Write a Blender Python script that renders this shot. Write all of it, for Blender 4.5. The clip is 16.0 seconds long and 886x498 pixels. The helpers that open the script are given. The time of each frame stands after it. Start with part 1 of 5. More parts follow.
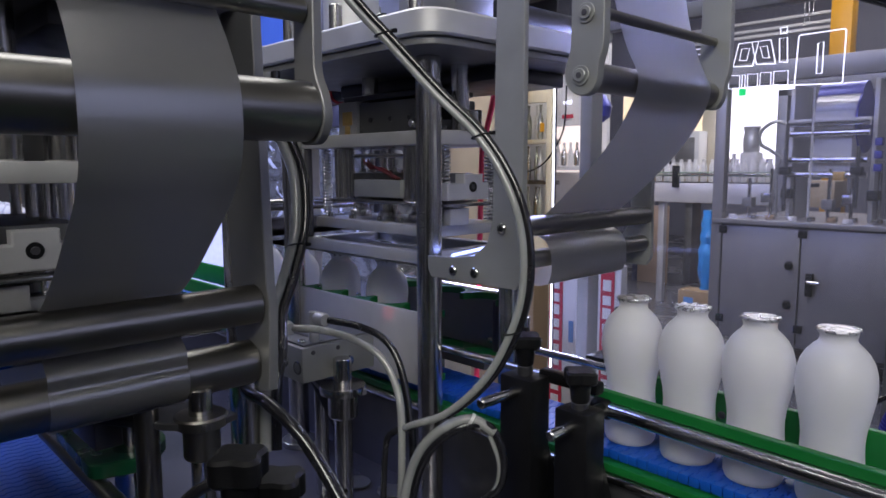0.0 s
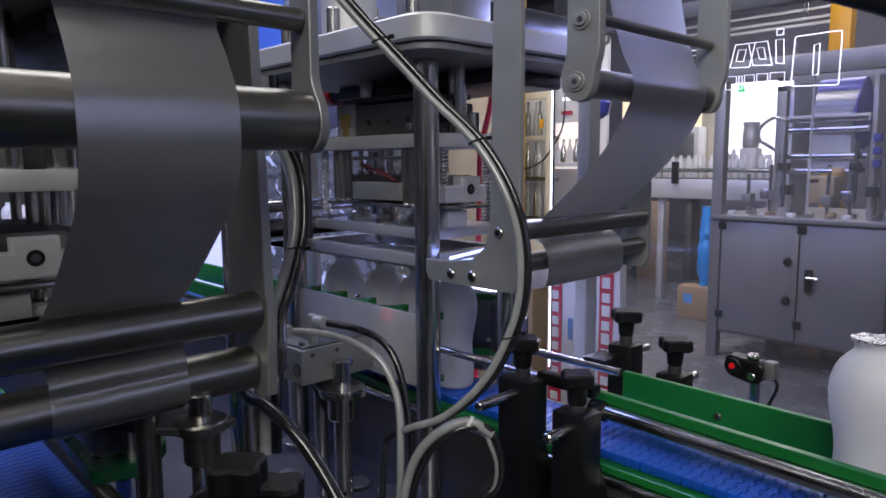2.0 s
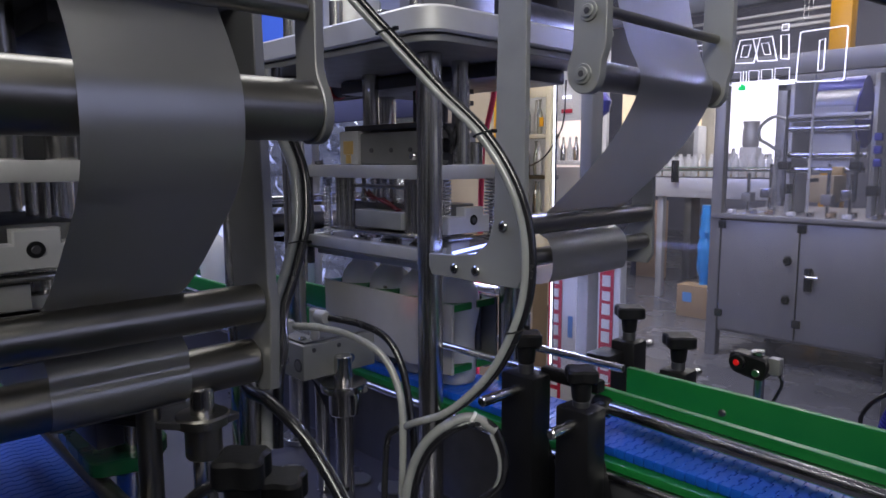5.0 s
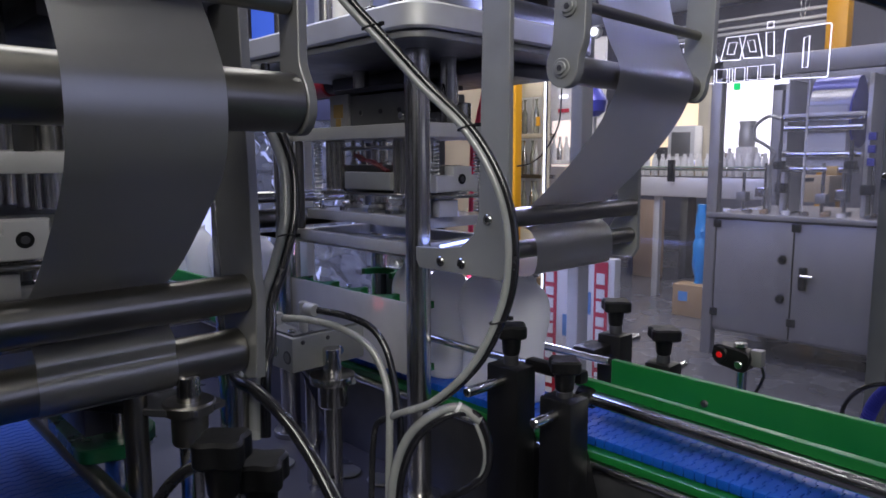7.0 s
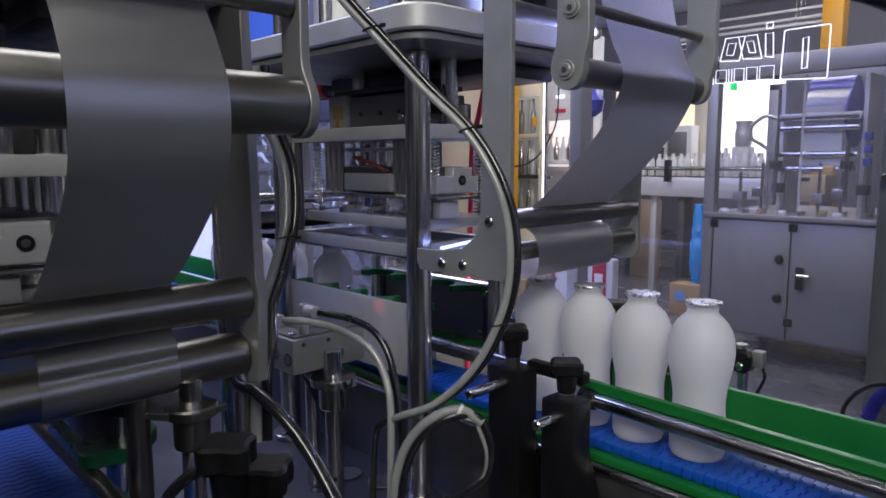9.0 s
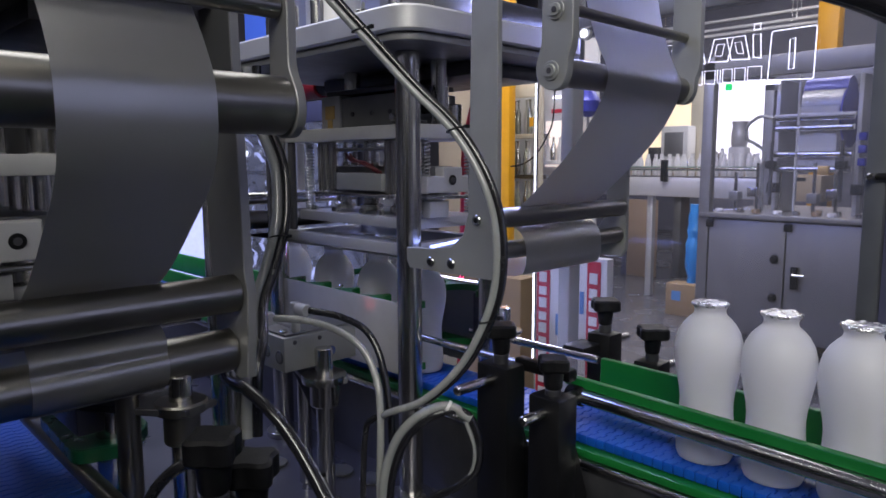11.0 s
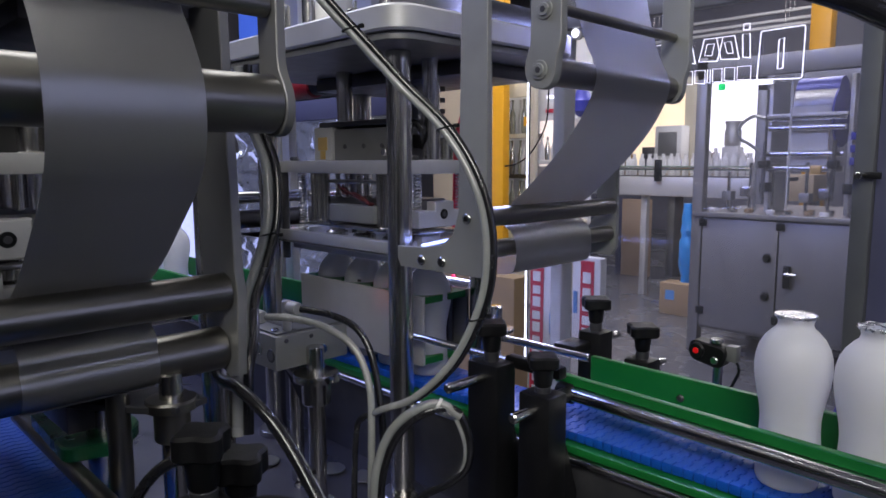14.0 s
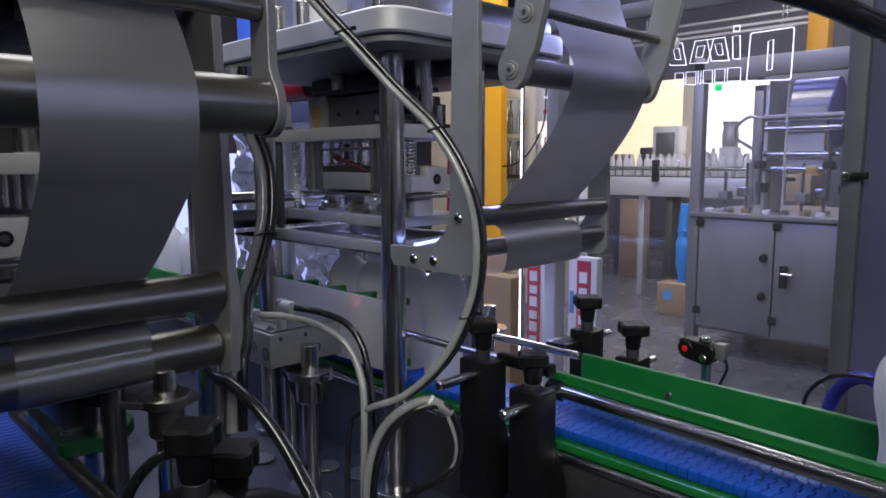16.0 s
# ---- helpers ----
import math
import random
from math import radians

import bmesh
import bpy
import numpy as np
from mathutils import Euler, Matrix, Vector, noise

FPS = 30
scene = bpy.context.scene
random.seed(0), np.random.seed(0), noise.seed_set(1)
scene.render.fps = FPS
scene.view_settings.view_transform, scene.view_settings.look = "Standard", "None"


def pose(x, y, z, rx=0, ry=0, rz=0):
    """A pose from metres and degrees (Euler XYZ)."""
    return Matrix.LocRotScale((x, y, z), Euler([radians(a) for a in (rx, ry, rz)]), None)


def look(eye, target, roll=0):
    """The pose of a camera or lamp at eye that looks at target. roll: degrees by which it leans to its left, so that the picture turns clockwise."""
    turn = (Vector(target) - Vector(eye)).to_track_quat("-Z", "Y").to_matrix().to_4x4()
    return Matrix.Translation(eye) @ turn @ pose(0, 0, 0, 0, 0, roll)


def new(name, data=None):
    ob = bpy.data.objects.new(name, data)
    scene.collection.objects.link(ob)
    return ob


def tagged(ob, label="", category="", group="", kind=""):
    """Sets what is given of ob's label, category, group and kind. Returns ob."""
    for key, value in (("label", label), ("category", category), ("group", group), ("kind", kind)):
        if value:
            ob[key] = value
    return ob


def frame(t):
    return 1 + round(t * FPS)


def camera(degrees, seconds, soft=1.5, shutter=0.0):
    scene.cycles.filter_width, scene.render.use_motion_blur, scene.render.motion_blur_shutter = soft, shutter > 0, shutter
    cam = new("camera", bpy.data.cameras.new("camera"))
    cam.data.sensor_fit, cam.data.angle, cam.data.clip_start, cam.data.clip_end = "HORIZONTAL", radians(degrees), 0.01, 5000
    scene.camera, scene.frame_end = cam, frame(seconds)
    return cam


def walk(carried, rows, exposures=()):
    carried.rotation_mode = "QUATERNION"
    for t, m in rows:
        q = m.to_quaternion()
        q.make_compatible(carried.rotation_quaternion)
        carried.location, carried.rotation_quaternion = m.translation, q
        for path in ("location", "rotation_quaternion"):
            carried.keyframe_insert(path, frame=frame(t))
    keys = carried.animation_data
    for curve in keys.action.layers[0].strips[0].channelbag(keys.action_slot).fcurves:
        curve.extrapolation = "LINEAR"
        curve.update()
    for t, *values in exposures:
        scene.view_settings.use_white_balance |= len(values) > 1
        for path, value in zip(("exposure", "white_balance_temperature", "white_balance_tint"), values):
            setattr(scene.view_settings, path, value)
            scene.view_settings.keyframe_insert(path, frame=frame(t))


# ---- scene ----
# camera
cam = camera(65.5, 16.0, soft=1.6)
PATH = [
    (0, (0.045, -0.034, 1.298), (-1.395, 1.334, 1.06), -0.2),
    (0.5, (0.044, -0.034, 1.301), (-1.392, 1.337, 1.061), -0.4),
    (1, (0.048, -0.033, 1.304), (-1.388, 1.337, 1.062), -0.5),
    (1.5, (0.05, -0.035, 1.305), (-1.39, 1.332, 1.061), -0.5),
    (2, (0.05, -0.035, 1.308), (-1.389, 1.332, 1.058), -0.4),
    (2.5, (0.048, -0.035, 1.307), (-1.392, 1.33, 1.056), -0.4),
    (3, (0.044, -0.035, 1.306), (-1.396, 1.33, 1.053), -0.3),
    (3.5, (0.042, -0.034, 1.304), (-1.398, 1.331, 1.051), -0.3),
    (4, (0.04, -0.035, 1.303), (-1.399, 1.331, 1.049), -0.2),
    (6.5, (0.055, -0.035, 1.298), (-1.377, 1.337, 1.044), -0.2),
    (7, (0.061, -0.033, 1.295), (-1.371, 1.339, 1.041), -0.1),
    (7.5, (0.062, -0.035, 1.296), (-1.369, 1.338, 1.042), -0.1),
    (8, (0.059, -0.036, 1.297), (-1.371, 1.341, 1.045), -0.2),
    (8.5, (0.056, -0.038, 1.297), (-1.371, 1.34, 1.043), -0.2),
    (9, (0.056, -0.036, 1.297), (-1.37, 1.344, 1.043), -0.2),
    (11.5, (0.073, -0.035, 1.296), (-1.346, 1.352, 1.043), -0.2),
    (12, (0.073, -0.035, 1.297), (-1.342, 1.355, 1.044), -0.2),
    (12.5, (0.074, -0.035, 1.296), (-1.341, 1.355, 1.043), -0.2),
    (13, (0.077, -0.034, 1.295), (-1.336, 1.358, 1.041), -0.2),
    (13.5, (0.079, -0.035, 1.295), (-1.333, 1.358, 1.041), -0.2),
    (14, (0.078, -0.034, 1.295), (-1.334, 1.36, 1.041), -0.2),
    (14.5, (0.079, -0.035, 1.295), (-1.332, 1.36, 1.044), -0.2),
    (15, (0.083, -0.036, 1.297), (-1.328, 1.36, 1.045), -0.2),
    (15.5, (0.086, -0.036, 1.298), (-1.324, 1.359, 1.045), -0.2),
    (16, (0.093, -0.036, 1.295), (-1.317, 1.36, 1.042), -0.2),
]
walk(cam, [(t, look(e, g, r)) for t, e, g, r in PATH])

# ---------------------------------------------------------------- light
world = bpy.data.worlds.new("hall_air")
scene.world = world
world.use_nodes = True
wbg = world.node_tree.nodes["Background"]
wbg.inputs["Color"].default_value = (0.50, 0.53, 0.80, 1)
wbg.inputs["Strength"].default_value = 0.13
scene.view_settings.exposure = -0.02


def area_lamp(name, at, target, sx, sy, power, color, spread=180):
    d = bpy.data.lights.new(name, "AREA")
    d.shape, d.size, d.size_y, d.energy, d.color, d.spread = "RECTANGLE", sx, sy, power, color, radians(spread)
    ob = new(name, d)
    ob.matrix_world = look(at, target)
    return ob


# unseen lamps without fixtures, placed to suit the hall's light
area_lamp("hall_area_lamp", (-2.5, 1.7, 4.4), (-2.2, 1.5, 0.0), 3.2, 2.2, 105, (0.97, 0.97, 1.0))
area_lamp("hall_area_lamp", (-2.4, 8.0, 4.4), (-2.6, 8.0, 0), 5.0, 0.6, 140, (1.0, 0.97, 0.93))
# blue side fill added far below the ceiling, to tint the film
area_lamp("hall_area_lamp", (4.6, 1.7, 2.5), (-0.4, 0.6, 1.2), 2.6, 1.2, 18, (0.55, 0.60, 1.0))
area_lamp("hall_area_lamp", (2.4, -2.8, 4.2), (-0.7, 0.5, 1.1), 4.0, 1.6, 215, (1.0, 0.98, 0.93))
area_lamp("hall_area_lamp", (-3.4, -0.3, 3.5), (-2.8, 1.9, 1.0), 2.4, 1.2, 55, (0.34, 0.42, 1.0), 120)
area_lamp("hall_area_lamp", (-3.0, 3.3, 3.9), (-3.4, 4.9, 1.2), 2.0, 0.5, 44, (1.0, 0.95, 0.84), 120)
area_lamp("panel_light_lamp", (-0.50, 1.09, 1.552), (-0.45, 0.72, 1.42), 0.56, 0.014, 3.6, (0.40, 0.44, 1.0), 140)
area_lamp("strip_light_lamp", (-0.81, 0.915, 1.116), (-0.81, 0.93, 0.90), 0.38, 0.02, 1.8, (0.58, 0.62, 1.0), 160)

spot = bpy.data.lights.new("sensor_beam_lamp", "SPOT")
spot.energy, spot.color, spot.spot_size, spot.spot_blend, spot.shadow_soft_size = 0.10, (1.0, 0.03, 0.05), radians(22), 1.0, 0.002
new("sensor_beam_lamp", spot).matrix_world = look((-0.715, 0.52, 1.09), (-0.742, 0.60, 1.083))

# ---------------------------------------------------------------- materials


def mat(name, color, rough=0.5, metal=0.0, vary=0.12, scale=30.0, bump=0.0, bscale=200.0, stretch=(1, 1, 1),
        emit=None, strength=0.0, trans=0.0, sub=0.0, coat=0.0, spread=0.08, alpha=1.0, aniso=0.0):
    m = bpy.data.materials.new(name)
    m.use_nodes = True
    nt = m.node_tree
    b = nt.nodes["Principled BSDF"]
    tc = nt.nodes.new("ShaderNodeTexCoord")
    mp = nt.nodes.new("ShaderNodeMapping")
    mp.inputs["Scale"].default_value = stretch
    nt.links.new(tc.outputs["Object"], mp.inputs["Vector"])
    n1 = nt.nodes.new("ShaderNodeTexNoise")
    n1.inputs["Scale"].default_value = scale
    n1.inputs["Detail"].default_value = 6
    nt.links.new(mp.outputs["Vector"], n1.inputs["Vector"])
    n2 = nt.nodes.new("ShaderNodeTexNoise")
    n2.inputs["Scale"].default_value = scale * 0.17
    n2.inputs["Detail"].default_value = 3
    nt.links.new(tc.outputs["Object"], n2.inputs["Vector"])
    mix = nt.nodes.new("ShaderNodeMath")
    mix.operation = "MULTIPLY"
    nt.links.new(n1.outputs["Fac"], mix.inputs[0])
    nt.links.new(n2.outputs["Fac"], mix.inputs[1])
    ramp = nt.nodes.new("ShaderNodeValToRGB")
    ramp.color_ramp.elements[0].position, ramp.color_ramp.elements[1].position = 0.08, 0.45
    lo = [c * (1 - vary) for c in color]
    hi = [min(1, c * (1 + vary)) for c in color]
    ramp.color_ramp.elements[0].color, ramp.color_ramp.elements[1].color = (*lo, 1), (*hi, 1)
    nt.links.new(mix.outputs[0], ramp.inputs["Fac"])
    nt.links.new(ramp.outputs["Color"], b.inputs["Base Color"])
    mr = nt.nodes.new("ShaderNodeMapRange")
    mr.inputs["From Min"].default_value, mr.inputs["From Max"].default_value = 0.3, 0.7
    mr.inputs["To Min"].default_value, mr.inputs["To Max"].default_value = max(0.02, rough - spread), min(1, rough + spread)
    nt.links.new(n1.outputs["Fac"], mr.inputs["Value"])
    nt.links.new(mr.outputs["Result"], b.inputs["Roughness"])
    b.inputs["Metallic"].default_value = metal
    if bump:
        n3 = nt.nodes.new("ShaderNodeTexNoise")
        n3.inputs["Scale"].default_value = bscale
        n3.inputs["Detail"].default_value = 4
        nt.links.new(mp.outputs["Vector"], n3.inputs["Vector"])
        bp = nt.nodes.new("ShaderNodeBump")
        bp.inputs["Strength"].default_value = bump
        bp.inputs["Distance"].default_value = 0.002
        nt.links.new(n3.outputs["Fac"], bp.inputs["Height"])
        nt.links.new(bp.outputs["Normal"], b.inputs["Normal"])
    if emit:
        b.inputs["Emission Color"].default_value = (*emit, 1)
        b.inputs["Emission Strength"].default_value = strength
    b.inputs["Transmission Weight"].default_value = trans
    b.inputs["Subsurface Weight"].default_value = sub
    b.inputs["Subsurface Radius"].default_value = (0.02, 0.02, 0.022)
    b.inputs["Coat Weight"].default_value = coat
    b.inputs["Alpha"].default_value = alpha
    if aniso:
        b.inputs["Anisotropic"].default_value = aniso
    return m


STEEL = mat("brushed_steel", (0.60, 0.59, 0.57), 0.22, 1.0, 0.06, 60, 0.012, 500, (1, 1, 0.04), spread=0.05)
CHROME = mat("polished_chrome", (0.68, 0.68, 0.69), 0.18, 1.0, 0.06, 40, spread=0.05)
ROLLER = mat("turned_steel", (0.24, 0.23, 0.21), 0.34, 1.0, 0.06, 30, 0, 500, (1, 1, 1), spread=0.03)
ALU = mat("anodised_aluminium", (0.50, 0.50, 0.51), 0.44, 0.5, 0.10, 35, 0.05, 400)
ALU_DARK = mat("hard_anodised_aluminium", (0.20, 0.20, 0.205), 0.45, 0.5, 0.15, 35, 0.05, 400)
ALU_LIGHT = mat("pale_aluminium", (0.52, 0.52, 0.53), 0.42, 0.45, 0.08, 35, 0.04, 400)
GRIPSHEET = mat("bead_blasted_sheet", (0.50, 0.49, 0.48), 0.5, 0.25, 0.12, 30, 0.05, 300)
PLATE = mat("ground_side_plate", (0.30, 0.305, 0.30), 0.5, 0.45, 0.12, 30, 0.06, 300)
SHEET = mat("sheet_steel_cover", (0.36, 0.36, 0.38), 0.42, 0.8, 0.14, 14, 0.06, 160, (1, 1, 6))
BEDPAINT = mat("dark_bed_sheet", (0.085, 0.085, 0.11), 0.33, 0.4, 0.2, 12, 0.05, 120)
DARKSTEEL = mat("blued_steel", (0.09, 0.09, 0.10), 0.38, 0.7, 0.2, 40)
DULLGREEN = mat("faded_green_rail", (0.16, 0.24, 0.19), 0.5, 0, 0.15, 20)
# the green below, darkened to carry the shade of the near lane
SHADEGREEN = mat("shaded_green_polyethylene", (0.006, 0.07, 0.028), 0.3, 0, 0.2, 25, 0.05, 300)
GREEN = mat("green_polyethylene", (0.006, 0.15, 0.028), 0.42, 0, 0.18, 25, 0.06, 300)
BLUE = mat("blue_acetal_chain", (0.006, 0.075, 0.42), 0.36, 0, 0.2, 40, 0.08, 300)
BLACK = mat("black_moulded_nylon", (0.006, 0.006, 0.007), 0.42, 0, 0.3, 60, 0.08, 500)
RUBBER = mat("black_hose_rubber", (0.012, 0.012, 0.015), 0.22, 0, 0.2, 60, 0.02, 200, coat=0.4)
HOSE = mat("grey_hose_polyurethane", (0.26, 0.265, 0.26), 0.22, 0, 0.15, 25, 0.03, 200, coat=0.5)
FITTING = mat("grey_push_fitting", (0.42, 0.42, 0.42), 0.4, 0.2, 0.1, 40)
FOIL = mat("lacquered_sealing_foil", (0.48, 0.48, 0.48), 0.33, 0.80, 0.04, 18, spread=0.015)
LID = mat("crimped_aluminium_lid", (0.86, 0.86, 0.88), 0.28, 0.9, 0.06, 120, 0.35, 220)
DARKRED = mat("dark_red_wire", (0.09, 0.004, 0.008), 0.45, 0, 0.2, 40)
RED = mat("red_lacquer", (0.22, 0.008, 0.015), 0.4, 0, 0.2, 40)
GOLD = mat("brass_insert", (0.62, 0.42, 0.16), 0.35, 0.6, 0.1, 60)
YELLOW = mat("yellow_enamel", (0.62, 0.30, 0.012), 0.4, 0, 0.08, 10)
CREAM = mat("cream_machine_paint", (0.58, 0.53, 0.42), 0.5, 0, 0.1, 8)
PINKGLOW = mat("lit_warm_window", (0.8, 0.7, 0.6), 0.5, emit=(1.0, 0.86, 0.76), strength=1.0)
CARTON = mat("brown_cardboard", (0.26, 0.18, 0.105), 0.8, 0, 0.12, 12, 0.05, 90)
WHITEBOX = mat("white_carton", (0.62, 0.62, 0.64), 0.6, 0, 0.06, 12)
REDPRINT = mat("red_print", (0.50, 0.02, 0.05), 0.6, 0, 0.08, 14)
WHITEPRINT = mat("white_print", (0.75, 0.74, 0.74), 0.6, 0, 0.04, 14)
BLUEPRINT = mat("blue_print", (0.08, 0.22, 0.50), 0.6, 0, 0.08, 14)
CONCRETE = mat("sealed_concrete", (0.10, 0.10, 0.115), 0.24, 0, 0.25, 3.0, 0.04, 60)
WALLP = mat("grey_wall_panel", (0.15, 0.15, 0.19), 0.7, 0, 0.15, 1.4, 0.05, 40)
# for the added light-blocking sheets; black so metal reflects dark there
DARKPANEL = mat("black_light_block", (0.03, 0.03, 0.034), 0.55, 0, 0.2, 6, 0.04, 80)
CEIL = mat("dark_hall_ceiling", (0.07, 0.07, 0.09), 0.8, 0, 0.2, 1.0)
BEIGE = mat("warm_beige_panel", (0.37, 0.30, 0.21), 0.6, 0, 0.12, 4)
GRAPHITE = mat("graphite_profile", (0.10, 0.105, 0.115), 0.5, 0.2, 0.15, 20, 0.04, 200)
CABINET = mat("brushed_cabinet_steel", (0.22, 0.215, 0.22), 0.45, 0.55, 0.12, 6, 0.05, 120, (8, 1, 1))
BAG = mat("blue_plastic_bag", (0.03, 0.22, 0.55), 0.35, 0, 0.25, 14, 0.25, 30)
SENSORLENS = mat("red_sensor_window", (0.3, 0.0, 0.0), 0.2, emit=(1.0, 0.02, 0.03), strength=0.25)
SPOT = mat("red_light_spot", (0.5, 0.05, 0.05), 0.5, emit=(1.0, 0.05, 0.06), strength=0.12)
NEON = mat("lit_engraving", (0.8, 0.8, 0.9), 0.4, emit=(0.80, 0.78, 1.0), strength=1.6)
LEDWHITE = mat("white_light_strip", (0.8, 0.8, 0.9), 0.4, emit=(0.86, 0.86, 1.0), strength=3.0)
TUBEGLOW = mat("bright_lamp_tube", (0.8, 0.8, 0.8), 0.4, emit=(1.0, 0.98, 0.95), strength=14.0)
BLUEGLOW = mat("blue_strip_and_glint", (0.3, 0.4, 0.9), 0.4, emit=(0.30, 0.38, 1.0), strength=4.0)
GREENLAMP = mat("green_signal_lamp", (0.0, 0.4, 0.1), 0.3, emit=(0.0, 0.7, 0.16), strength=0.9)
WRAP = mat("crinkled_clear_wrap", (0.58, 0.60, 0.66), 0.12, 0.8, 0.3, 9, 1.0, 9, (0.6, 0.6, 2.2), coat=0.3)
# emission in these two replaces the light falling on the booth walls
BOOTH = mat("booth_panel_glow", (0.9, 0.9, 0.9), 0.5, emit=(1.0, 0.95, 0.88), strength=1.9)
BOOTHWARM = mat("warm_panel_glow", (0.9, 0.8, 0.6), 0.5, emit=(1.0, 0.80, 0.48), strength=0.95)
BLUESHEET = mat("blue_grey_enamel", (0.085, 0.088, 0.16), 0.45, 0.1, 0.15, 6, 0.04, 80)
GLASS = mat("smoky_bottle_glass", (0.30, 0.31, 0.28), 0.10, 0.3, 0.3, 30)
BLUEFILM = mat("blue_film_core", (0.03, 0.035, 0.30), 0.35, 0.2, 0.2, 20)
PINKWOOD = mat("pale_plywood", (0.52, 0.38, 0.29), 0.6, 0, 0.12, 6)
BLUESCREEN = mat("lit_blue_panel", (0.1, 0.2, 0.8), 0.5, emit=(0.05, 0.14, 0.85), strength=0.45)
# emission stands for a bright backdrop beyond the infeed
PALEGLOW = mat("self_lit_pale_panel", (0.5, 0.55, 0.9), 0.5, emit=(0.50, 0.55, 0.95), strength=0.75)

for dull in (BLACK, DARKPANEL):
    dull.node_tree.nodes["Principled BSDF"].inputs["Specular IOR Level"].default_value = 0.28


def clear_material(name, tint, rough=0.02, haze=0.02):
    m = bpy.data.materials.new(name)
    m.use_nodes = True
    nt = m.node_tree
    out = nt.nodes["Material Output"]
    nt.nodes.remove(nt.nodes["Principled BSDF"])
    tr = nt.nodes.new("ShaderNodeBsdfTransparent")
    tr.inputs["Color"].default_value = (*tint, 1)
    gl = nt.nodes.new("ShaderNodeBsdfGlossy")
    gl.inputs["Roughness"].default_value = rough
    fr = nt.nodes.new("ShaderNodeFresnel")
    fr.inputs["IOR"].default_value = 1.3
    mx = nt.nodes.new("ShaderNodeMixShader")
    nt.links.new(fr.outputs[0], mx.inputs[0])
    nt.links.new(tr.outputs[0], mx.inputs[1])
    nt.links.new(gl.outputs[0], mx.inputs[2])
    df = nt.nodes.new("ShaderNodeBsdfDiffuse")
    df.inputs["Color"].default_value = (0.8, 0.8, 0.85, 1)
    mh = nt.nodes.new("ShaderNodeMixShader")
    mh.inputs[0].default_value = haze
    nt.links.new(mx.outputs[0], mh.inputs[1])
    nt.links.new(df.outputs[0], mh.inputs[2])
    nt.links.new(mh.outputs[0], out.inputs["Surface"])
    return m


def milky_material(name, color):
    """Thin milky plastic: light passes through the wall and scatters."""
    m = bpy.data.materials.new(name)
    m.use_nodes = True
    nt = m.node_tree
    b = nt.nodes["Principled BSDF"]
    out = nt.nodes["Material Output"]
    tc = nt.nodes.new("ShaderNodeTexCoord")
    n1 = nt.nodes.new("ShaderNodeTexNoise")
    n1.inputs["Scale"].default_value = 22
    nt.links.new(tc.outputs["Object"], n1.inputs["Vector"])
    ramp = nt.nodes.new("ShaderNodeValToRGB")
    ramp.color_ramp.elements[0].color = (*[c * 0.95 for c in color], 1)
    ramp.color_ramp.elements[1].color = (*color, 1)
    nt.links.new(n1.outputs["Fac"], ramp.inputs["Fac"])
    nt.links.new(ramp.outputs["Color"], b.inputs["Base Color"])
    b.inputs["Roughness"].default_value = 0.34
    tl = nt.nodes.new("ShaderNodeBsdfTranslucent")
    nt.links.new(ramp.outputs["Color"], tl.inputs["Color"])
    mx = nt.nodes.new("ShaderNodeMixShader")
    mx.inputs[0].default_value = 0.5
    nt.links.new(b.outputs[0], mx.inputs[1])
    nt.links.new(tl.outputs[0], mx.inputs[2])
    nt.links.new(mx.outputs[0], out.inputs["Surface"])
    return m


BOTTLE = milky_material("milky_polyethylene", (0.85, 0.85, 0.87))
ACRYLIC = clear_material("clear_guard_acrylic", (0.90, 0.90, 0.95))

# ---------------------------------------------------------------- mesh helpers


def bm_box(x0, x1, y0, y1, z0, z1, bevel=0.0, bm=None):
    own = bmesh.new()
    bmesh.ops.create_cube(own, size=1.0)
    for v in own.verts:
        v.co = Vector((x0 + (v.co.x + 0.5) * (x1 - x0), y0 + (v.co.y + 0.5) * (y1 - y0), z0 + (v.co.z + 0.5) * (z1 - z0)))
    if bevel:
        bmesh.ops.bevel(own, geom=own.edges[:], offset=bevel, segments=2, affect="EDGES", profile=0.5)
    return merge(bm, own)


def merge(bm, own):
    if bm is None:
        return own
    tmp = bpy.data.meshes.new("tmp")
    own.to_mesh(tmp)
    own.free()
    bm.from_mesh(tmp)
    bpy.data.meshes.remove(tmp)
    return bm


def bm_lathe(profile, at=(0, 0, 0), axis="z", seg=28, bm=None):
    """A turned body from (radius, height) pairs along an axis through at."""
    own = bmesh.new()
    rings = []
    for r, h in profile:
        ring = []
        for k in range(seg):
            a = 2 * math.pi * k / seg
            c, s = r * math.cos(a), r * math.sin(a)
            p = {"z": (c, s, h), "y": (c, h, s), "x": (h, c, s)}[axis]
            ring.append(own.verts.new(Vector(p) + Vector(at)))
        rings.append(ring)
    for r0, r1 in zip(rings, rings[1:]):
        for k in range(seg):
            own.faces.new((r0[k], r0[(k + 1) % seg], r1[(k + 1) % seg], r1[k]))
    own.faces.new(rings[0])
    own.faces.new(rings[-1])
    bmesh.ops.recalc_face_normals(own, faces=own.faces[:])
    return merge(bm, own)


def bm_cyl(at, r, length, axis="z", seg=28, chamfer=0.0015, bm=None):
    c = min(chamfer, r * 0.4, length * 0.3)
    return bm_lathe([(r - c, 0), (r, c), (r, length - c), (r - c, length)], at, axis, seg, bm)


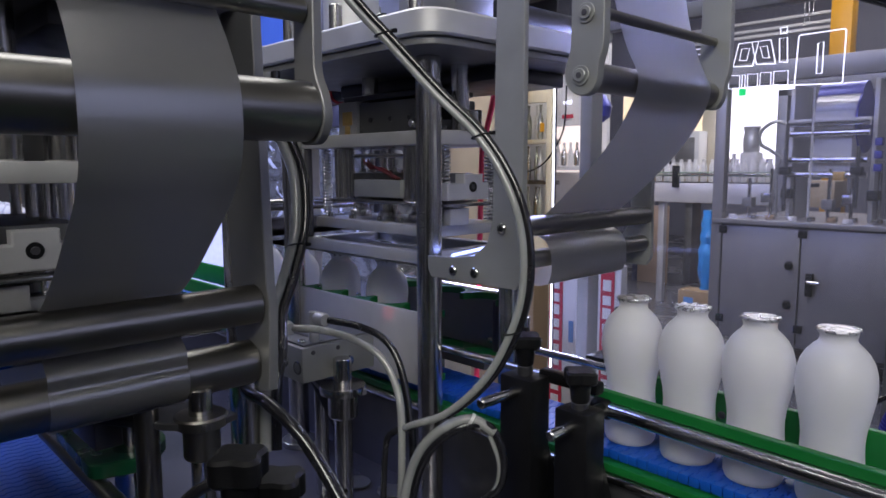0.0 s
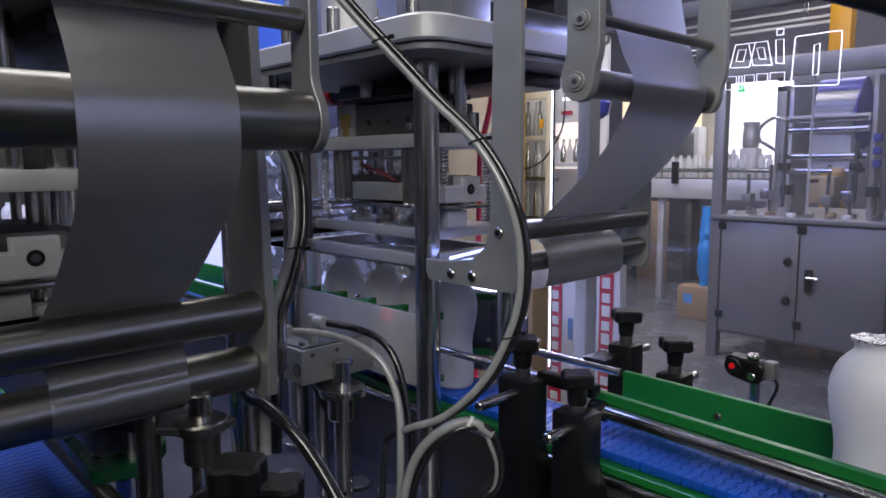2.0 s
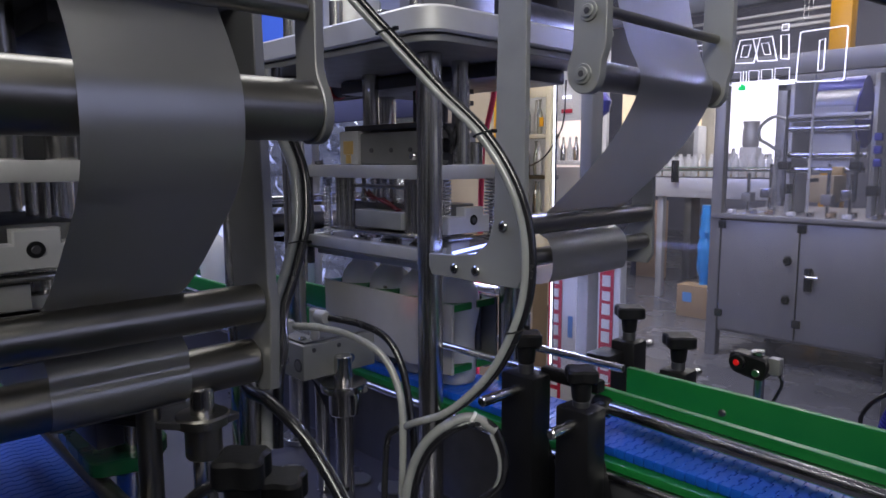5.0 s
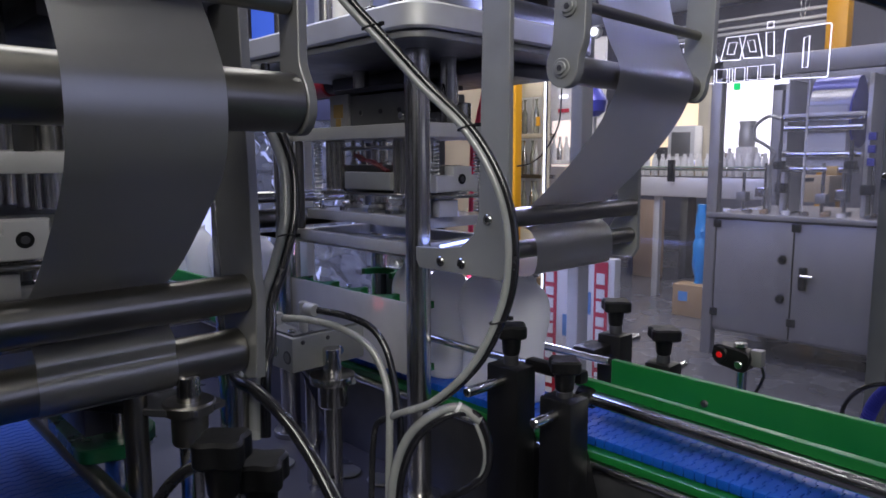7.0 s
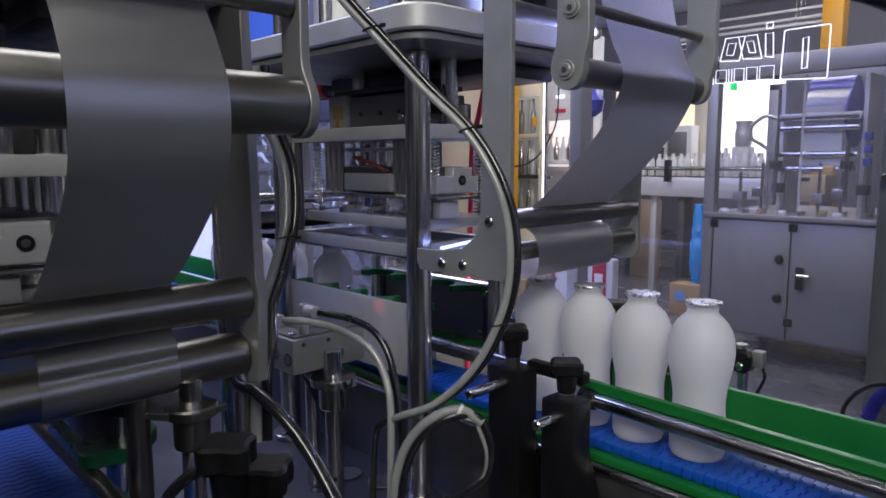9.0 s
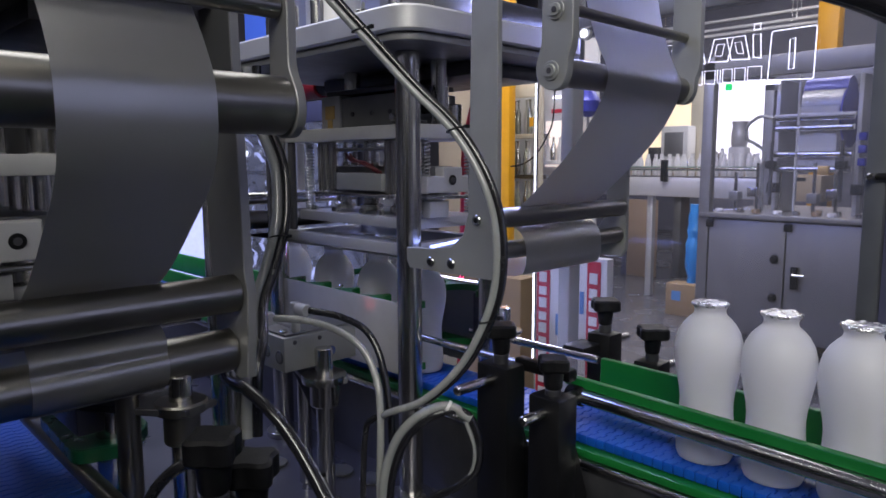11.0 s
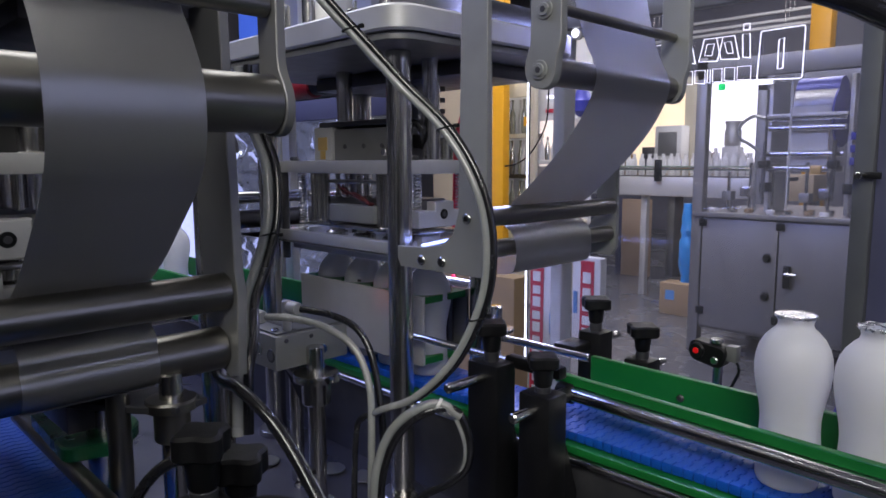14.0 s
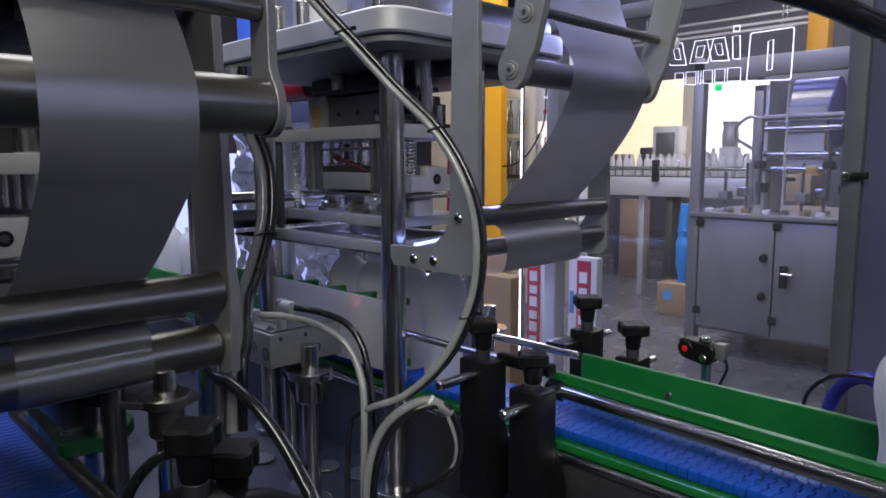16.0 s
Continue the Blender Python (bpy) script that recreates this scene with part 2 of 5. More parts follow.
def bm_prism(poly, axis, lo, hi, bevel=0.0, bm=None):
    """A flat plate: poly in the two other axes' plane, from lo to hi along the axis."""
    own = bmesh.new()

    def put(a, b, h):
        return {"y": (a, h, b), "x": (h, a, b), "z": (a, b, h)}[axis]
    low = [own.verts.new(put(a, b, lo)) for a, b in poly]
    top = [own.verts.new(put(a, b, hi)) for a, b in poly]
    own.faces.new(low)
    own.faces.new(top)
    n = len(poly)
    for k in range(n):
        own.faces.new((low[k], low[(k + 1) % n], top[(k + 1) % n], top[k]))
    bmesh.ops.recalc_face_normals(own, faces=own.faces[:])
    if bevel:
        rim = [e for e in own.edges if len(e.link_faces) == 2 and any(len(f.verts) == n for f in e.link_faces)] if n != 4 else own.edges[:]
        bmesh.ops.bevel(own, geom=rim, offset=bevel, segments=1, affect="EDGES")
    return merge(bm, own)


def rounded(pts, r, seg=5):
    """A polygon with its corners rounded by r."""
    out = []
    n = len(pts)
    for i in range(n):
        p, a, b = Vector(pts[i]), Vector(pts[i - 1]), Vector(pts[(i + 1) % n])
        u, w = (a - p), (b - p)
        rr = min(r, u.length * 0.49, w.length * 0.49)
        s, e = p + u.normalized() * rr, p + w.normalized() * rr
        for k in range(seg + 1):
            t = k / seg
            out.append(tuple((1 - t) ** 2 * s + 2 * t * (1 - t) * p + t ** 2 * e))
    return out


def smooth_path(pts, sub=8):
    """A smooth line through the points."""
    p = [Vector(q) for q in pts]
    p = [2 * p[0] - p[1]] + p + [2 * p[-1] - p[-2]]
    out = []
    for i in range(1, len(p) - 2):
        for k in range(sub):
            t = k / sub
            a, b, c, d = p[i - 1], p[i], p[i + 1], p[i + 2]
            out.append(0.5 * ((2 * b) + (c - a) * t + (2 * a - 5 * b + 4 * c - d) * t * t + (3 * b - a - 3 * c + d) * t ** 3))
    out.append(p[-2])
    return out


def bm_tube(pts, r, seg=12, sub=8, bm=None, smooth=True):
    own = bmesh.new()
    line = smooth_path(pts, sub) if smooth else [Vector(q) for q in pts]
    up = Vector((0.31, 0.52, 0.79)).normalized()
    rings = []
    for i, q in enumerate(line):
        d = (line[min(i + 1, len(line) - 1)] - line[max(i - 1, 0)]).normalized()
        u = (up - d * up.dot(d)).normalized()
        up = u
        w = d.cross(u)
        rings.append([own.verts.new(q + r * (math.cos(2 * math.pi * k / seg) * u + math.sin(2 * math.pi * k / seg) * w)) for k in range(seg)])
    for r0, r1 in zip(rings, rings[1:]):
        for k in range(seg):
            own.faces.new((r0[k], r0[(k + 1) % seg], r1[(k + 1) % seg], r1[k]))
    own.faces.new(rings[0])
    own.faces.new(rings[-1])
    bmesh.ops.recalc_face_normals(own, faces=own.faces[:])
    return merge(bm, own)


def finish(bm, name, material, angle=35):
    me = bpy.data.meshes.new(name)
    bm.to_mesh(me)
    bm.free()
    me.materials.append(material)
    me.shade_smooth()
    me.set_sharp_from_angle(angle=radians(angle))
    return me


def part(name, bm, material, parent, label=""):
    ob = new(name, finish(bm, name, material))
    ob.parent = parent
    return tagged(ob, label)


def thing(name, label, category, bm=None, material=None, at=(0, 0, 0), group="", kind=""):
    ob = new(name, finish(bm, name, material) if bm else None)
    ob.location = at
    return tagged(ob, label, category, group, kind)

# ---------------------------------------------------------------- the hall
thing("floor", "grey sealed concrete hall floor", "floor", bm_box(-14, 8, -5, 16, -0.1, 0), CONCRETE, kind="structure")
thing("ceiling", "dark hall ceiling", "ceiling", bm_box(-14, 8, -5, 16, 5.2, 5.3), CEIL, kind="structure")
thing("wall_back", "grey panelled hall wall", "wall", bm_box(-14, 8, 12.0, 12.2, 0, 5.2), WALLP, kind="structure")
thing("wall_left", "grey panelled hall wall", "wall", bm_box(-13.2, -13, -5, 12, 0, 5.2), WALLP, kind="structure")
thing("wall_right", "grey panelled hall wall", "wall", bm_box(7, 7.2, -5, 12, 0, 5.2), WALLP, kind="structure")
thing("wall_near", "grey panelled hall wall", "wall", bm_box(-13, 7, -4.9, -4.7, 0, 5.2), WALLP, kind="structure")

# ---------------------------------------------------------------- machine bed
BED = 0.80
LANE = 0.707      # centre line of the bottle lane
BELT = 0.958      # top of the chain
HX = -0.827       # centre of the sealing head

bed = thing("machine_bed", "grey steel machine bed with sheet sides", "machine bed")
part("bed_plate", bm_box(-4.8, 3.5, -0.35, 1.12, BED - 0.02, BED, 0.002), BEDPAINT, bed)
part("side_panel", bm_box(-4.8, 3.5, 1.07, 1.10, 0.12, BED - 0.02), SHEET, bed)
part("side_panel", bm_box(-4.8, 3.5, -0.34, -0.31, 0.12, BED - 0.02), SHEET, bed)
for fx in (-4.6, -2.5, -0.7, 1.1, 3.3):
    for fy in (-0.25, 1.0):
        part("foot", bm_cyl((fx, fy, 0), 0.03, 0.125), DARKSTEEL, bed)

# ---------------------------------------------------------------- conveyor of the far lane


def conveyor(cy, x0, x1, name_label):
    cv = thing("bottle_conveyor", name_label, "conveyor")
    for s, nm in ((-1, "side_frame"), (1, "side_frame")):
        y = cy + s * 0.053
        # dark steel puts the shade below the chain into the frame's colour
        part(nm, bm_box(x0, x1, min(y, y + s * 0.004), max(y, y + s * 0.004), BED, BELT - 0.034, 0.001), DARKSTEEL, cv)
        part("edge_tube", bm_cyl((x0, cy + s * 0.0585, BELT - 0.0295), 0.0065, x1 - x0, "x", 16), STEEL, cv, "bright rounded steel edge")
        ya, yb = sorted((cy + s * 0.042, cy + s * 0.0595))
        part("wear_strip", bm_box(x0, x1, ya, yb, BELT - 0.022, BELT - 0.0125, 0.001), GREEN, cv)
    return cv


conveyor_far = conveyor(LANE, -4.7, 3.4, "steel slat conveyor with blue plastic chain and green strips")
PITCH = 0.0127


def plate_bmesh(x=0.0, y=0.0, z=0.0):
    """One link plate of the chain, with its hinge fingers."""
    lead, trail = [], []
    n, w = 9, 0.094 / 9
    for k in range(n):
        y0, y1 = -0.047 + k * w, -0.047 + (k + 1) * w
        odd = k % 2
        reach = 0.0082 if odd else 0.0050
        lead += [(reach, y0 + 0.0006 * odd), (reach, y1 - 0.0006 * odd)]
        trail += [(reach - PITCH + 0.0010, y0 - 0.0003 * odd), (reach - PITCH + 0.0010, y1 + 0.0003 * odd)]
    own = bmesh.new()
    ring = lead + trail[::-1]
    levels = []
    for dz, inset in ((-0.011, 0.0010), (-0.0075, 0.0), (-0.0009, 0.0), (0.0, 0.0006)):
        levels.append([own.verts.new((x + px * (1 - inset / 0.009), y + py * (1 - inset / 0.06), z + dz)) for px, py in ring])
    m = len(ring)
    own.faces.new(levels[-1])
    own.faces.new(levels[0])
    for low, top in zip(levels, levels[1:]):
        for k in range(m):
            own.faces.new((low[k], low[(k + 1) % m], top[(k + 1) % m], top[k]))
    bmesh.ops.recalc_face_normals(own, faces=own.faces[:])
    return own


chain_mesh = finish(plate_bmesh(), "chain_plate", BLUE)


def chain(cy, x0, x1, owner, n0, n1):
    """Single plates from n0 to n1; the rest of the run joined."""
    n = int((x1 - x0) / PITCH)
    verts, faces = [], []
    one = [v.co.copy() for v in chain_mesh.vertices]
    poly = [tuple(p.vertices) for p in chain_mesh.polygons]
    for k in range(n):
        x = x0 + (k + 0.5) * PITCH
        if n0 <= x <= n1:
            ob = new("chain_plate", chain_mesh)
            ob.parent = owner
            ob.location = (x, cy, BELT)
        else:
            base = len(verts)
            verts += [c + Vector((x, cy, BELT)) for c in one]
            faces += [tuple(i + base for i in p) for p in poly]
    if verts:
        me = bpy.data.meshes.new("chain_run")
        me.from_pydata(verts, [], faces)
        me.materials.append(BLUE)
        run = new("chain_run", me)
        run.parent = owner
        tagged(run, "run of blue chain plates", kind="stuff")


belt_far = thing("conveyor_chain", "blue plastic slat chain running on green strips", "conveyor chain")
chain(LANE, -4.7, 1.3, belt_far, -3.3, 0.2)

# guide rails of the far lane
rail = thing("guide_rail", "green plastic guide board fixed to the conveyor", "guide rail")
part("board", bm_prism([(-0.433, 0.754), (0.8, 0.728), (0.8, 0.737), (-0.433, 0.763)], "z", 0.972, 1.029, 0.0012), GREEN, rail)
for bx in (-0.30, 0.05, 0.45):
    part("bolt", bm_cyl((bx, 0.7475 - 0.021 * (bx + 0.3), 1.003), 0.0046, 0.005, "y", 12), DARKSTEEL, rail)
rail = thing("guide_rail", "chrome guide tube with a green plastic strip on top", "guide rail")
part("strip", bm_prism([(-0.425, 0.661), (0.6, 0.600), (0.6, 0.610), (-0.425, 0.671)], "z", 1.0170, 1.029, 0.001), GREEN, rail)
part("tube", bm_tube([(-0.412, 0.661, 1.0072), (0.6, 0.600, 1.0072)], 0.0097, 24, 1, None, False), CHROME, rail)
rail = thing("guide_rod", "thin steel guide rod along the lane", "guide rod")
part("rod", bm_cyl((-0.70, 0.640, 1.036), 0.0055, 0.25, "x", 18), STEEL, rail)
rail = thing("guide_rod", "steel guide rod with blunt end beside the lane", "guide rod")
part("rod", bm_cyl((-0.72, 0.80, 1.010), 0.0062, 0.255, "x", 18), STEEL, rail)
rail = thing("guide_rail", "green plastic rail along the infeed lane", "guide rail")
part("strip", bm_box(-2.6, -1.03, 0.752, 0.762, 1.0, 1.045, 0.001), GREEN, rail)
part("tube", bm_cyl((-2.6, 0.768, 1.0), 0.008, 1.57, "x", 18), CHROME, rail)
rail = thing("guide_rail", "green plastic rail with chrome tube along the infeed lane", "guide rail")
part("strip", bm_box(-2.6, -1.03, 0.652, 0.662, 1.0, 1.03, 0.001), GREEN, rail)
part("tube", bm_cyl((-2.6, 0.645, 0.99), 0.008, 1.57, "x", 18), CHROME, rail)

# ---------------------------------------------------------------- clamps with star knobs


def star_knob(at, owner, r=0.019, tall=0.013):
    x, y, z = at
    knob = []
    for k in range(40):
        a = 2 * math.pi * k / 40
        rr = r * (0.86 + 0.14 * math.cos(4 * a))
        knob.append((x + rr * math.cos(a), y + rr * math.sin(a)))
    bm = bm_prism(knob, "z", z, z + tall, 0.0025)
    bm = bm_lathe([(0.009, -0.022), (0.0105, -0.02), (0.012, -0.004), (0.013, 0.002)], (x, y, z), "z", 20, bm)
    part("star_knob", bm, BLACK, owner)
    part("collar", bm_cyl((x, y, z - 0.036), 0.0095, 0.0145, "z", 20), DARKSTEEL, owner, "dark steel collar")


def clamp(x, y, top, knob_z, base, pin_to, width=0.05, label="black plastic rail clamp with star knob and steel pin", r=0.019, tall=0.013):
    c = thing("rail_clamp", label, "rail clamp", group="rail clamps beside the lane")
    h = width / 2
    bm = bm_box(x - h, x + h, y - 0.018, y + 0.018, base, top, 0.003)
    part("clamp_body", bm, BLACK, c)
    star_knob((x, y, knob_z), c, r, tall)
    y0, y1 = sorted((y, pin_to))
    part("pin", bm_cyl((x, y0, top - 0.018), 0.0062, y1 - y0, "y", 18), STEEL, c)
    return c


def near_foot(x, y, c):
    part("bracket", bm_prism([(y - 0.018, 0.975), (y + 0.018, 0.975), (y + 0.045, 0.90), (y + 0.045, 0.86), (y + 0.02, 0.86)], "x", x - 0.02, x + 0.02, 0.002), BLACK, c)


c = clamp(-0.478, 0.600, 1.046, 1.080, 0.86, 0.520, r=0.0225, tall=0.016)
near_foot(-0.478, 0.600, c)
part("arm", bm_box(-0.47, -0.385, 0.615, 0.632, 1.036, 1.052, 0.004), BLACK, c)
c = clamp(-0.390, 0.590, 1.029, 1.058, 0.86, 0.534, 0.044, r=0.0215, tall=0.015)
near_foot(-0.390, 0.590, c)
bm = bm_lathe([(0.011, 0), (0.013, 0.003), (0.013, 0.021), (0.011, 0.024)], (-0.418, 0.6612, 1.0072), "x", 20)
part("arm", bm_cyl((-0.402, 0.605, 1.0072), 0.009, 0.05, "y", 16, 0.002, bm), BLACK, c)
c = clamp(-0.494, 0.860, 1.036, 1.070, BED, 0.925, 0.040, r=0.025, tall=0.017)
part("arm", bm_box(-0.53, -0.49, 0.800, 0.85, 1.006, 1.022, 0.004), BLACK, c)
c = clamp(-0.414, 0.860, 1.008, 1.041, BED, 0.925, 0.040, r=0.0255, tall=0.017)

# light sensor
sensor = thing("light_sensor", "black plastic photo sensor with glowing red window", "sensor")
sx, sy, sz = -0.322, 0.850, 1.043
part("sensor_body", bm_prism(rounded([(sx - 0.012, sz - 0.013), (sx + 0.034, sz - 0.022), (sx + 0.040, sz + 0.008), (sx - 0.012, sz + 0.014)], 0.012), "y", sy - 0.012, sy + 0.012, 0.002), BLACK, sensor)
part("lens_ring", bm_cyl((sx, sy - 0.016, sz), 0.0105, 0.006, "y", 24), BLACK, sensor)
part("lens", bm_cyl((sx, sy - 0.0172, sz), 0.0040, 0.0022, "y", 20), SENSORLENS, sensor, "glowing red window")
part("cap_screw", bm_cyl((sx + 0.021, sy, sz + 0.010), 0.0085, 0.007, "z", 18), STEEL, sensor)
part("side_screw", bm_cyl((sx + 0.024, sy - 0.015, sz - 0.010), 0.0055, 0.004, "y", 14), STEEL, sensor)
part("post", bm_cyl((sx + 0.024, sy, BED), 0.0065, 0.23, "z", 18), STEEL, sensor)
part("label_tag", bm_box(sx + 0.036, sx + 0.050, sy - 0.006, sy + 0.008, sz - 0.010, sz + 0.011, 0.001), ALU_DARK, sensor, "grey printed tag")
part("cable", bm_tube([(sx + 0.045, sy, sz - 0.005), (sx + 0.052, sy, sz - 0.02), (sx + 0.043, sy, sz - 0.045), (sx + 0.032, sy, sz - 0.07), (sx + 0.03, sy, BED)], 0.0022, 8), RUBBER, sensor)

# ---------------------------------------------------------------- bottles
PROFILE = [(0.024, 0.0), (0.0285, 0.0015), (0.0308, 0.007), (0.0313, 0.022), (0.0303, 0.042), (0.0290, 0.058), (0.0288, 0.069), (0.0300, 0.081),
           (0.0330, 0.096), (0.0358, 0.111), (0.0369, 0.124), (0.0361, 0.136), (0.0333, 0.147), (0.0284, 0.156), (0.0226, 0.1625),
           (0.0182, 0.1665), (0.0168, 0.170), (0.0169, 0.1735), (0.0180, 0.1752), (0.0182, 0.1785), (0.0174, 0.1795)]
bottle_mesh = finish(bm_lathe(PROFILE, seg=40), "bottle_body", BOTTLE, 60)


def lid_mesh(seed):
    rnd = random.Random(seed)
    bm = bmesh.new()
    seg = 36
    rings = []
    waves = [(rnd.uniform(0.0001, 0.0004), rnd.randint(3, 9), rnd.uniform(0, 6)) for _ in range(4)]
    for r, h in ((0.0198, -0.0022), (0.0207, -0.0008), (0.0200, 0.0010), (0.0178, 0.0013), (0.011, 0.0008), (0.003, 0.0010)):
        ring = []
        for k in range(seg):
            a = 2 * math.pi * k / seg
            w = sum(m * math.cos(n * a + p) for m, n, p in waves) * (r / 0.0200) ** 3
            ring.append(bm.verts.new(((r + w * 0.6) * math.cos(a), (r + w * 0.6) * math.sin(a), h + w)))
        rings.append(ring)
    for r0, r1 in zip(rings, rings[1:]):
        for k in range(seg):
            bm.faces.new((r0[k], r0[(k + 1) % seg], r1[(k + 1) % seg], r1[k]))
    bm.faces.new(rings[-1])
    bmesh.ops.solidify(bm, geom=bm.faces[:], thickness=0.0003)
    return finish(bm, "foil_lid", LID, 60)


lids = [lid_mesh(s) for s in range(4)]


def bottle(k, capped):
    b = thing("bottle", "milky white plastic bottle with a crimped silver foil lid" if capped else "milky white open plastic bottle on the blue chain", "bottle", group="bottles on the lane")
    body = new("bottle_body", bottle_mesh)
    body.parent = b
    if capped:
        lid = new("foil_lid", lids[k % 4])
        lid.parent = b
        lid.location = (0, 0, 0.1795)
        lid.rotation_euler = (0, 0, 1.7 * k)
        lid["label"] = "crimped silver foil lid"
    return b


SLOT = [-0.707 - 0.080 * i for i in range(4)]
batch_a = [bottle(i, True) for i in range(4)]
batch_b = [bottle(i + 1, True) for i in range(4)]
batch_c = [bottle(i, False) for i in range(4)]
batch_d = [bottle(i, False) for i in range(4)]


# ---------------------------------------------------------------- sealing head
def sealing_head(cy, drop, label):
    """Four posts, the top plate and the fixed film plate; returns the stand and the moving ram."""
    st = thing("press_stand", label, "press stand")
    for px in (HX - 0.175, HX + 0.175):
        for py in (cy - 0.105, cy + (0.105 if px < HX else 0.064)):
            part("post", bm_cyl((px, py, BED), 0.0175, 1.444 - BED, "z", 32), STEEL, st)
            part("post_flange", bm_cyl((px, py, BED), 0.032, 0.012, "z", 28), STEEL, st)
            part("post_bolt", bm_cyl((px + 0.026, py, BED + 0.012), 0.004, 0.006, "z", 12), DARKSTEEL, st)
    outer = rounded([(HX - 0.272, cy - 0.185), (HX + 0.264, cy - 0.185), (HX + 0.270, cy + 0.190), (HX - 0.272, cy + 0.190)], 0.045, 10)
    part("top_plate", bm_prism(outer, "z", 1.4545, 1.486, 0.003), ALU_LIGHT, st)
    inner = rounded([(HX - 0.264, cy - 0.178), (HX + 0.257, cy - 0.178), (HX + 0.263, cy + 0.182), (HX - 0.264, cy + 0.182)], 0.042, 10)
    # darker than the top plate, so its colour carries the underside's shade
    part("lower_plate", bm_prism(inner, "z", 1.444, 1.454, 0.001), ALU_DARK, st)
    # dark block that fills the black wedge below the plate
    part("underside_block", bm_box(HX - 0.19, HX + 0.19, cy + 0.01, cy + 0.175, 1.422, 1.4435, 0.003), DARKSTEEL, st, "dark block under the plate")
    # fixed plates that hold the film over the bottles, open in the middle
    for ya, yb in ((cy - 0.09, cy - 0.072), (cy + 0.072, cy + 0.09)):
        part("film_plate", bm_box(HX - 0.178, HX + 0.150, ya, yb, 1.158, 1.176, 0.002), ALU_LIGHT, st)
    part("film_plate", bm_box(HX - 0.178, HX - 0.160, cy - 0.0715, cy + 0.0715, 1.158, 1.176, 0.002), ALU_LIGHT, st)
    part("film_plate", bm_box(HX + 0.132, HX + 0.150, cy - 0.0715, cy + 0.0715, 1.158, 1.176, 0.002), ALU_LIGHT, st)
    # ram
    ram = thing("press_ram", "grey aluminium sealing ram with springs and guide pillars", "press ram")
    part("mid_plate", bm_box(HX - 0.172, HX + 0.168, cy - 0.090, cy + 0.090, 1.329, 1.349, 0.0015), ALU, ram)
    part("sealing_plate", bm_box(HX - 0.150, HX + 0.150, cy - 0.075, cy + 0.075, 1.196, 1.212, 0.0015), ALU, ram)
    part("heater_plate", bm_box(HX - 0.108, HX + 0.108, cy - 0.076, cy + 0.062, 1.2405, 1.2455, 0.001), STEEL, ram)
    for px in (HX - 0.163, HX + 0.146):
        for py in (cy - 0.080, cy + 0.070):
            part("pillar", bm_cyl((px, py, 1.212 if px > HX else 1.177), 0.007, 0.118 if px > HX else 0.152, "z", 18), STEEL if px > HX else DARKSTEEL, ram)
    spring_pts = []
    turns = 22
    for k in range(turns * 10 + 1):
        a = 2 * math.pi * k / 10
        spring_pts.append((0.0070 * math.cos(a), 0.0070 * math.sin(a), 1.212 + 0.117 * k / (turns * 10)))
    spring = finish(bm_tube(spring_pts, 0.0016, 6, 1, None, False), "spring", CHROME)
    for px, py in ((-0.126, -0.067), (-0.120, 0.066), (0.142, -0.058), (0.140, -0.041), (0.142, 0.060), (0.128, 0.066)):
        ob = new("spring", spring)
        ob.parent = ram
        ob.location = (HX + px, cy + py, 0)
    for px in (-0.103, -0.088, -0.071, 0.076, 0.092):
        part("guide_pin", bm_cyl((HX + px, cy - 0.057, 1.246), 0.0075, 0.083, "z", 16), STEEL, ram)
    for px in (-0.07, 0.0, 0.055):
        part("guide_pin", bm_cyl((HX + px, cy + 0.03, 1.212), 0.006, 0.117, "z", 16), STEEL, ram)
    for px in (-0.045, -0.02, 0.012, 0.034, 0.062):
        part("bolt", bm_cyl((HX + px, cy - 0.05, 1.2895), 0.0042, 0.039, "z", 12), CHROME, ram)
        part("nut", bm_cyl((HX + px, cy - 0.05, 1.2885), 0.0068, 0.006, "z", 6), STEEL, ram)
    for px in (-0.115, -0.055, 0.02, 0.065, 0.115):
        part("socket_screw", bm_cyl((HX + px, cy - 0.066, 1.2125), 0.0065, 0.008, "z", 14), CHROME, ram)
    part("tie_bar", bm_box(HX - 0.11, HX + 0.10, cy - 0.06, cy - 0.045, 1.312, 1.318, 0.001), STEEL, ram)
    part("heater_block", bm_box(HX - 0.045, HX + 0.072, cy - 0.070, cy - 0.04, 1.2505, 1.2775, 0.0015), PLATE, ram)
    part("heater_block", bm_box(HX - 0.10, HX + 0.11, cy - 0.03, cy + 0.05, 1.246, 1.288, 0.002), ALU_DARK, ram)
    for k in range(4):
        x = SLOT[k]
        part("sealing_punch", bm_lathe([(0.020, 1.212), (0.020, 1.222), (0.014, 1.225), (0.014, 1.245)], (x, cy, 0), "z", 24), STEEL, ram)
    # end block with a round hole
    bx = HX + 0.163
    blk = [(cy - 0.057, 1.249), (cy + 0.029, 1.249), (cy + 0.029, 1.274), (cy + 0.016, 1.274), (cy + 0.016, 1.287), (cy - 0.024, 1.287), (cy - 0.024, 1.274), (cy - 0.057, 1.274)]
    end = part("end_block", bm_prism(blk, "x", bx - 0.02, bx, 0.0015), ALU_LIGHT, ram, "pale aluminium block with a dark round hole")
    part("hole", bm_cyl((bx - 0.001, cy - 0.006, 1.268), 0.0078, 0.0022, "x", 24), BLACK, end)
    part("hole_core", bm_cyl((bx + 0.0005, cy - 0.006, 1.268), 0.004, 0.0016, "x", 16), DARKSTEEL, end)
